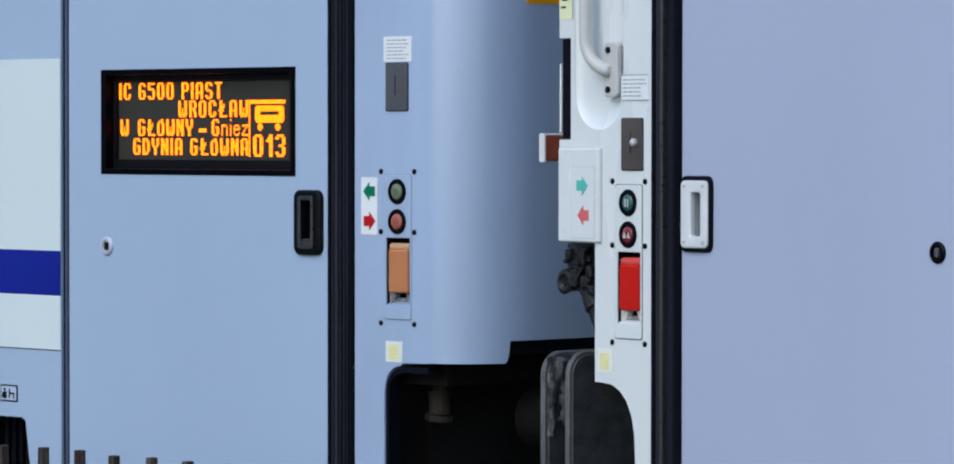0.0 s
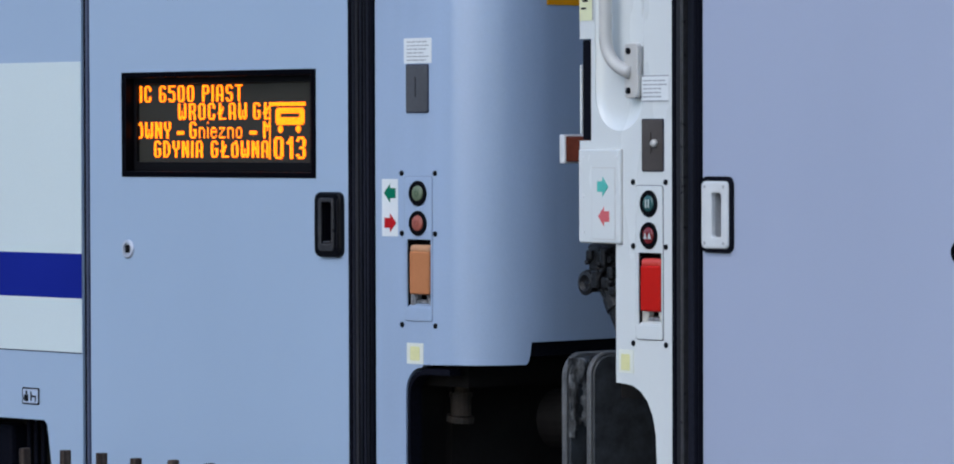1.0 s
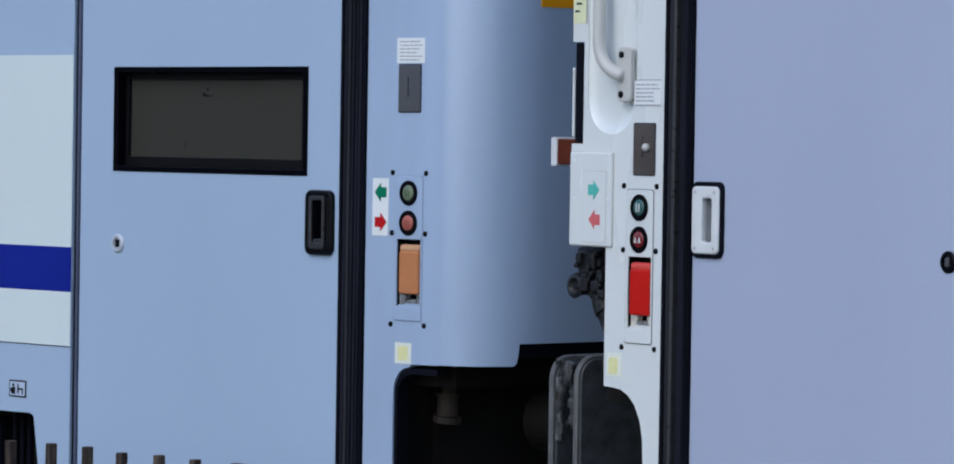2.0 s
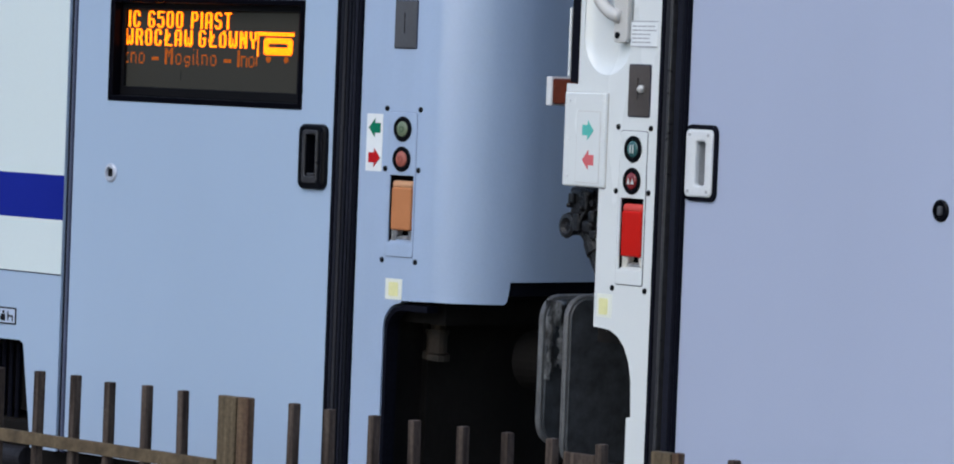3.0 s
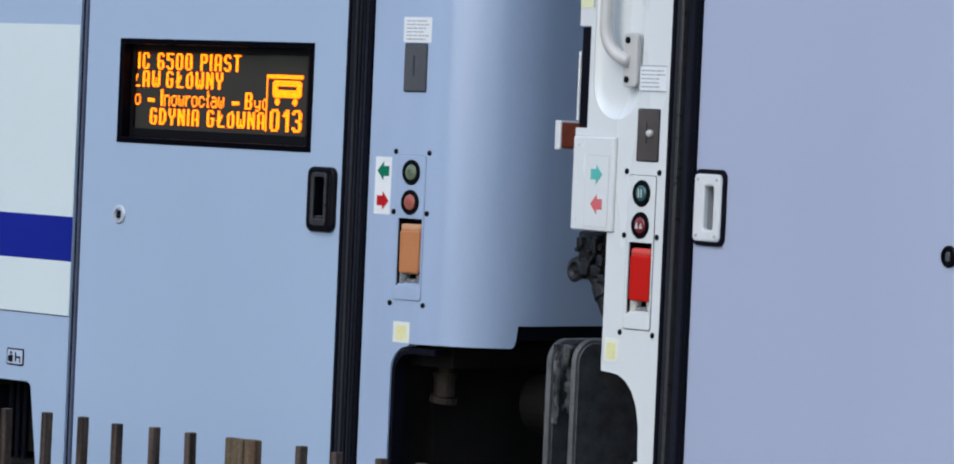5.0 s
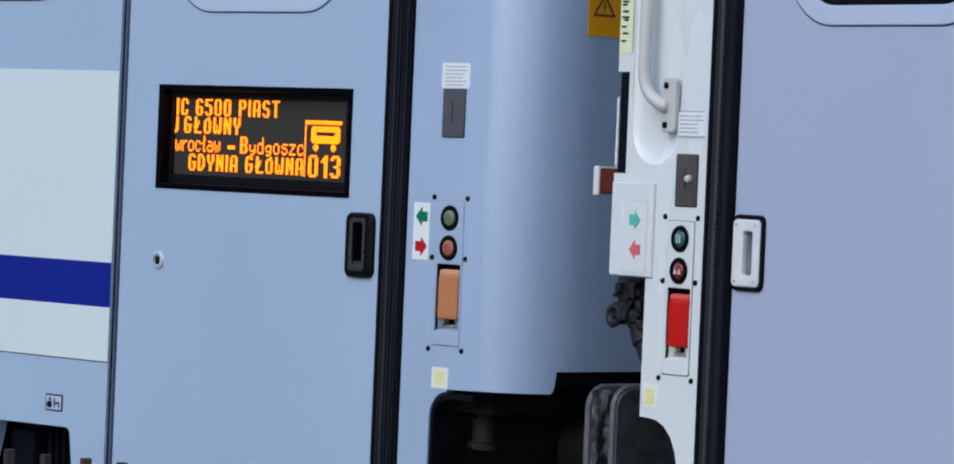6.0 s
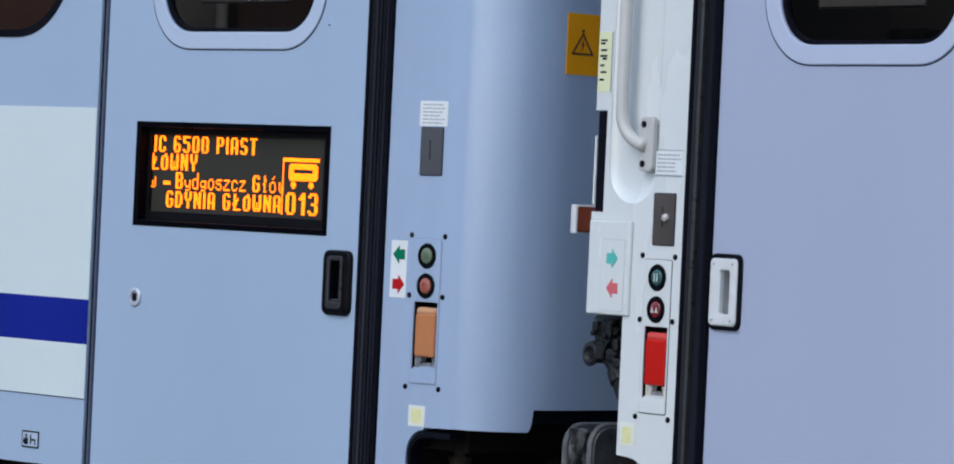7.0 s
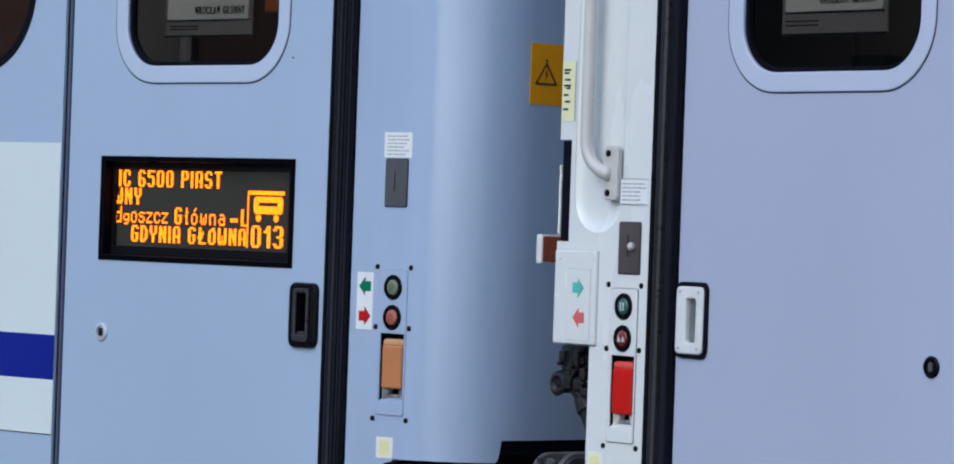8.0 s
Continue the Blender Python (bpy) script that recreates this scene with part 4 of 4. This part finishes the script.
def panel_b():
    out = [(0.307, 0.70), (0.236, 0.70), (0.236, 1.008), (0.250, 1.010), (0.249, 1.03), (0.246, 1.09), (0.236, 1.130), (0.218, 1.162), (0.195, 1.183), (0.168, 1.195), (0.140, 1.198), (0.108, 1.199), (0.108, 1.508), (-0.020, 1.512), (-0.020, 1.735), (0.021, 1.735), (0.021, 1.962), (-0.020, 1.962), (-0.020, 2.95), (0.307, 2.95)]
    rec = rrect(0.036, 0.208, 1.757, 2.90, 0.084, 12)
    slot = [(0.184, 1.325), (0.274, 1.325), (0.274, 1.496), (0.184, 1.496)]
    part("end_panel", plate(out, 0.0, 0.03, [rec, slot]), WHITE, coach_b, "glossy white corner panel")
    ring = lambda g, y: [(x, y, z) for x, z in rrect(0.036 + g, 0.208 - g, 1.757 + g, 2.90 - g, 0.084 - g, 12)]
    part("handrail_recess", loft([ring(-0.002, 0.001), ring(0.001, 0.003), ring(0.005, 0.0058), ring(0.010, 0.0086), ring(0.017, 0.0110), ring(0.027, 0.0128), ring(0.042, 0.0140), ring(0.065, 0.0145)], (False, True)), WHITE, coach_b, "shallow rounded recess behind the handrail", smooth=True)
    # black strip and the thin lip beside it
    part("edge_strip", box(-0.013, 0.0205, 0.002, 0.03, 1.737, 1.960, 0.003), RUBBER, coach_b, "black rubber edge strip")
    part("edge_lip", box(-0.021, -0.0145, 0.0, 0.03, 1.75, 1.905, 0.002), WHITE, coach_b)
    part("edge_clip", box(-0.030, -0.016, 0.034, 0.050, 1.795, 1.865, 0.004), RUBBER, coach_b)
    # handrail
    pts = [(0.100, -0.022, 2.95), (0.100, -0.022, 2.3), (0.100, -0.022, 1.985)] + arc((0.100, -0.022, 1.965), (0.102, -0.022, 1.900), (0.172, -0.008, 1.884), 10)
    rail = part("handrail", tube(pts, 0.0145, 16), TUBE, coach_b, "grey painted tubular handrail", smooth=True)
    part("flange", plate(rrect(0.150, 0.197, 1.829, 1.949, 0.010, 4), -0.010, 0.002, (), 0.003), TUBE, rail)
    for z in (1.845, 1.932):
        part("bolt", turned(0.166, z, [(0.0075, -0.009), (0.0075, -0.013), (0.0004, -0.015)], 12), BLACK, rail)
    # cover box with the arrow sticker
    c = part("cover_box", box(-0.015, 0.132, -0.008, 0.010, 1.508, 1.716, 0.003), WHITE, coach_b, "white cover plate with small screws")
    part("lid_edge", plate(rrect(-0.0165, 0.1335, 1.5065, 1.7175, 0.004, 2), -0.003, 0.0), TUBE, c)
    for x in (0.002, 0.122):
        for z in (1.697, 1.612, 1.53):
            part("screw", turned(x, z, [(0.0042, -0.007), (0.0042, -0.0092), (0.0003, -0.0098)], 10), HANDLE_WHITE, c)
    s = part("arrow_sticker", plate(rrect(0.034, 0.115, 1.517, 1.674, 0.002, 2), -0.0092, -0.008), WHITE, c, "white sticker with faded teal and red arrows")
    part("border", plate(rrect(0.0325, 0.1165, 1.5155, 1.6755, 0.002, 2), -0.0086, -0.0078), TUBE, c)
    arrow(0.073, 1.633, 1, -0.0093, TEAL, s)
    arrow(0.078, 1.567, -1, -0.0093, PINK, s)
    lock_plate(coach_b, 0.203, 0.275, 1.669, 1.781, PLATE_BROWN, True)
    s = part("notice_sticker", plate(rrect(0.201, 0.294, 1.821, 1.878, 0.003, 2), -0.0012, 0.0), LABEL, coach_b, "white sticker with small print")
    for z in (1.8215, 1.8765):
        part("border", box(0.202, 0.293, -0.0018, -0.001, z - 0.0012, z + 0.0012), INK, s)
    bars(0.207, 0.288, [1.866 - 0.0088 * k for k in range(5)], -0.0013, s, INK, 0.0028)
    s = part("yellow_sticker", plate(rrect(0.119, 0.171, 1.222, 1.274, 0.002, 2), -0.0012, 0.0), LABEL_CREAM, coach_b, "cream sticker with a yellow patch")
    part("patch", plate(rrect(0.127, 0.158, 1.228, 1.264, 0.004, 3), -0.002, -0.0008), LABEL_YELLOW, s)
    s = part("rule_sticker", plate(rrect(-0.019, 0.029, 2.003, 2.137, 0.002, 2), -0.0012, 0.0), LABEL_RULE, coach_b, "pale yellow sticker with black marks")
    part("border", box(0.0275, 0.0305, -0.0018, -0.001, 2.003, 2.137), INK, s)
    bm = bmesh.new()
    for z, a, b in ((2.118, -0.012, 0.010), (2.111, -0.012, 0.004), (2.096, -0.010, 0.010), (2.083, -0.012, 0.012), (2.077, -0.004, 0.010), (2.062, -0.012, 0.003), (2.047, -0.008, 0.011), (2.030, -0.012, 0.004)):
        box(a, b, -0.0022, -0.001, z - 0.0022, z + 0.0022, bm=bm)
    part("print", bm, INK_BLACK, s)
    control_panel(coach_b, 0.170, 1.644, WHITE, (BUTTON_TEAL, BUTTON_CRIMSON), SCARLET, SCARLET_PALE, ("open", "close"), "bright red emergency pull", PLATE_GREY, CREAM)
    seal(coach_b, 0.307, 0.408, 0.70, 2.95, (
        (0.02, 0.14, 0.006, RUBBER), (0.20, 0.37, 0.008, RUBBER_GREY), (0.385, 0.47, 0.012, HIGHLIGHT_GREY), (0.56, 0.76, 0.006, SEAL_RIB),
        (0.79, 0.90, 0.008, RUBBER), (0.93, 0.99, 0.009, RUBBER)))


panel_b()


def door_b():
    hole = rrect(0.593, 1.138, 2.105, 2.86, 0.105, 12)
    d = part("door", plate([(0.408, 0.78), (1.39, 0.78), (1.39, 2.95), (0.408, 2.95)], 0.0, 0.022, [hole, rrect(0.444, 0.484, 1.526, 1.624, 0.006, 3)]), PAINT_B, coach_b, "lavender-grey entrance door")
    door_window(d, 0.593, 1.138, 2.105, 2.86, 0.546, 1.181, 2.063, 2.905, 0.105, FRAME_PAINT_B)
    recessed_handle(d, 0.415, 0.503, 1.503, 1.648, HANDLE_WHITE, HANDLE_CUP, (0.449, 0.480, 1.528, 1.622), RUBBER, depth=0.036)
    key_lock(d, 1.203, 1.511, 0.0225, BLACK, PLATE_GREY)
    n = part("notice", box(0.694, 1.018, 0.0215, 0.0245, 2.184, 2.50), PAPER_DARK, d, "grey paper notice behind the pane")
    part("paper", plate(rrect(0.706, 1.004, 2.232, 2.47, 0.008, 4), 0.0192, 0.0212), PAPER, n)
    part("paper_edge", box(0.703, 1.008, 0.0202, 0.0213, 2.2275, 2.2305), INK_BLACK, n)
    part("hem", box(0.694, 1.018, 0.0200, 0.0214, 2.181, 2.186), INK_BLACK, n)
    part("print", lettering([("WROCŁAW GŁÓWNY", 0.812, 0.990, 2.246)], 0.020, 0.019, 0.03), INK_BLACK, n)
    bars(0.706, 0.815, (2.212, 2.203), 0.0212, n, INK_BLACK)
    part("side_wall", box(1.42, 9.0, 0.0, 0.04, 0.78, 2.95), PAINT_B, coach_b)
    part("door_seam", box(1.39, 1.42, 0.008, 0.05, 0.78, 2.95), SEAM, coach_b)
    inside(coach_b, 0.3, 9.0, INSIDE_DARK)
    part("ledge", box(0.34, 0.93, 0.50, 0.548, 2.02, 2.14, 0.006), RUBBER_GREY, coach_b)
    part("cupboard", box(0.45, 0.56, 0.44, 0.499, 1.22, 2.17, 0.006), RUBBER_GREY, coach_b)
    part("vestibule_end", box(0.315, 0.335, 0.052, 0.55, 1.22, 3.2), INSIDE_DARK, coach_b)
    shell(coach_b, 0.05, 9.0, W, 4.05, PAINT_B)
    part("end_wall", box(0.085, 0.115, 0.062, W, 1.26, 3.25), WHITE, coach_b)
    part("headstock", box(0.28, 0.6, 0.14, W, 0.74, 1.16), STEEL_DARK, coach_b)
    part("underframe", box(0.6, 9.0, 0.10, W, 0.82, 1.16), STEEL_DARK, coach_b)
    for x in (3.0, 5.5):
        wheelset(coach_b, x, W)
    part("bogie_frame", box(2.4, 6.1, 0.18, 0.30, 0.55, 0.75, 0.03), STEEL_DARK, coach_b)


door_b()
buffer_plate(coach_b, -0.147, -1, 0.115, 0.565, 0.855, 1.252, 0.14)


def end_gear_b():
    # marker lamp on the end
    lamp = part("marker_lamp", box(-0.136, -0.052, 0.045, 0.120, 1.687, 1.745, 0.004), LAMP_RED, coach_b, "brick-red marker lamp with a white front")
    part("front", box(-0.148, -0.128, 0.040, 0.124, 1.683, 1.749, 0.003), HANDLE_WHITE, lamp)
    part("bracket", box(-0.05, 0.09, 0.06, 0.10, 1.70, 1.735), STEEL_DARK, lamp)
    # coupling plug holder
    g = part("plug_holder", box(-0.038, 0.09, 0.040, 0.085, 1.396, 1.507, 0.010, seg=3), GEAR, coach_b, "black jumper-cable plug holder")
    part("lid", box(-0.033, 0.012, 0.030, 0.047, 1.440, 1.500, 0.010, seg=3), GEAR_GREY, g)
    part("knuckle", box(0.016, 0.048, 0.026, 0.045, 1.400, 1.432, 0.008, seg=3), GEAR_GREY, g)
    part("hinge", tube([(-0.032, 0.040, 1.495), (0.045, 0.040, 1.490)], 0.008, 12), GEAR, g)
    part("socket", tube([(-0.030, 0.030, 1.420), (-0.030, 0.085, 1.420)], 0.026, 18), GEAR, g)
    part("socket_ring", loft([[(-0.032 + r * math.cos(a), y, 1.415 + r * math.sin(a)) for a in (2 * math.pi * k / 18 for k in range(18))] for r, y in ((0.026, 0.030), (0.028, 0.024), (0.019, 0.021), (0.011, 0.028))]), GEAR_GREY, g)
    part("lever", tube([(-0.03, 0.028, 1.414), (0.008, 0.026, 1.416), (0.016, 0.030, 1.440), (0.035, 0.034, 1.458)], 0.005, 10), GEAR_GREY, g)
    part("latch", box(0.005, 0.030, 0.024, 0.034, 1.452, 1.490, 0.006), GEAR, g)
    part("cable", tube(arc((0.020, 0.060, 1.405), (0.045, 0.060, 1.36), (0.092, 0.062, 1.285), 8), 0.027), GEAR, g)
    part("cable_clamp", tube(arc((0.034, 0.058, 1.385), (0.040, 0.058, 1.372), (0.048, 0.058, 1.360), 3), 0.030), GEAR_GREY, g)
    part("bolt", tube([(0.045, 0.030, 1.470), (0.045, 0.05, 1.470)], 0.008, 8), GEAR_GREY, g)
    # lugs, pins and a second pipe on the holder
    for x, y, z, w, h in ((-0.020, 0.028, 1.478, 0.010, 0.012), (0.002, 0.027, 1.425, 0.012, 0.020), (0.030, 0.028, 1.475, 0.008, 0.022), (0.052, 0.030, 1.440, 0.010, 0.014), (0.060, 0.030, 1.400, 0.012, 0.010)):
        part("lug", box(x - w, x + w, y - 0.006, y + 0.014, z - h, z + h, 0.004), GEAR_GREY, g)
    for x, z in ((-0.022, 1.462), (0.022, 1.458), (0.050, 1.492), (0.062, 1.420)):
        part("pin", turned(x, z, [(0.0055, 0.026), (0.0055, 0.018), (0.003, 0.015), (0.0004, 0.0145)], 10), GEAR_GREY, g)
    part("pipe", tube(arc((-0.006, 0.042, 1.412), (0.030, 0.040, 1.385), (0.070, 0.046, 1.318), 8), 0.008, 10), GEAR_GREY, g)


end_gear_b()


# ================= fence =================
def fence():
    y = -0.80
    f = thing("fence", Matrix.Identity(4), "weathered brown picket fence beside the track", "fence")
    bar = box(-0.0090, 0.0090, -0.0105, 0.0105, -0.15, 1.04, 0.0022, seg=2)
    first = part("picket", bar, FENCE, f)
    rnd = random.Random(5)
    posts = (-2.079, -0.828, 0.423, 1.674, 2.925)
    spots = [p + 0.166 + 0.1305 * k for p in posts for k in range(8)]
    for k, x in enumerate(spots):
        ob = first if k == 0 else new("picket", first.data)
        ob.parent = f
        ob.matrix_basis = pose(x + rnd.uniform(-0.002, 0.002), y, rnd.uniform(-0.003, 0.003), rnd.uniform(-0.3, 0.3), rnd.uniform(-0.4, 0.4), rnd.uniform(-4, 4))
    for p in posts:
        boards = ((-0.056, 0.002, FENCE_BOARD), (0.007, 0.043, FENCE_RED)) if p < 1 else ((-0.040, 0.012, FENCE_BOARD), (0.014, 0.032, FENCE_RED))
        for x0, x1, m in boards:
            part("post", box(p + x0, p + x1, y - 0.010, y + 0.010, -0.15, 1.042 + x0 * 0.02, 0.003), m, f)
    for a, b in zip(posts, posts[1:]):
        for z in (0.874, 0.10):
            part("rail", box(a + 0.058, b - 0.056, y - 0.016, y - 0.006, z, z + 0.029, 0.002), FENCE_RAIL, f)
    part("infill_board", box(1.385, 1.470, y + 0.006, y + 0.016, 0.90, 1.016, 0.003), FENCE, f)


fence()


# ================= ground and track =================
def ground():
    bm = bmesh.new()
    bmesh.ops.create_grid(bm, x_segments=40, y_segments=40, size=900)
    g = part("ground", bm, BALLAST, None)
    g.location.z = -0.15
    tagged(g, "grey-brown stone ballast around the tracks", "ground", kind="structure")
    for y in (W / 2 - 0.75, W / 2 + 0.75):
        for a, m in ((-9.5, Matrix.Identity(4)), (0.0, pose(0.6, 0, 0, 0, 0, -7.596))):
            b = part("track_rail", box(a, a + 10.0, y - 0.035, y + 0.035, -0.155, 0.0, 0.006), RAIL_STEEL, None)
            b.matrix_world = m
            tagged(b, "rusty steel running rail on ballast", "rail", kind="structure")


ground()


def closing_wall():
    """A plain unseen wall behind the camera, added so that panes and blacks reflect dark."""
    w = part("reflection_wall", box(-250, -13, -22.3, -22.0, -0.15, 8.0), WALL, None)
    tagged(w, "unseen plain dark brown wall added for dark reflections", "wall", kind="structure")


closing_wall()


def motions():
    for ob, speed, x, y, z, on, ends in lit_parts:
        # the words drift to the left; a word outside the window, or switched off, lies behind the screen
        start, stop = (max(0.0, (ends[0] - 246) / speed), (ends[1] - 27) / speed) if speed else (-1.0, 9.0)
        marks = {0.0, 8.0} | ({k / 5 for k in range(1, 40)} if speed else set())
        shown = []
        for a, b in on:
            a, b = (round(t * FPS) / FPS for t in (max(a, start), min(b, stop)))
            if a < b:
                shown.append((a, b))
                marks |= {t for t in (a, a - 1 / FPS, b, b + 1 / FPS) if 0 < t < 8}
        rows, used = [], set()
        for t in sorted(marks):
            if frame(t) in used:
                continue
            used.add(frame(t))
            lit = any(a - 1e-6 <= t <= b + 1e-6 for a, b in shown)
            s = min(max(t, start), stop) if speed else 0.0
            rows.append((t, pose(x - s * speed * PX, y if lit else y + 0.012, z)))
        walk(ob, rows)


motions()
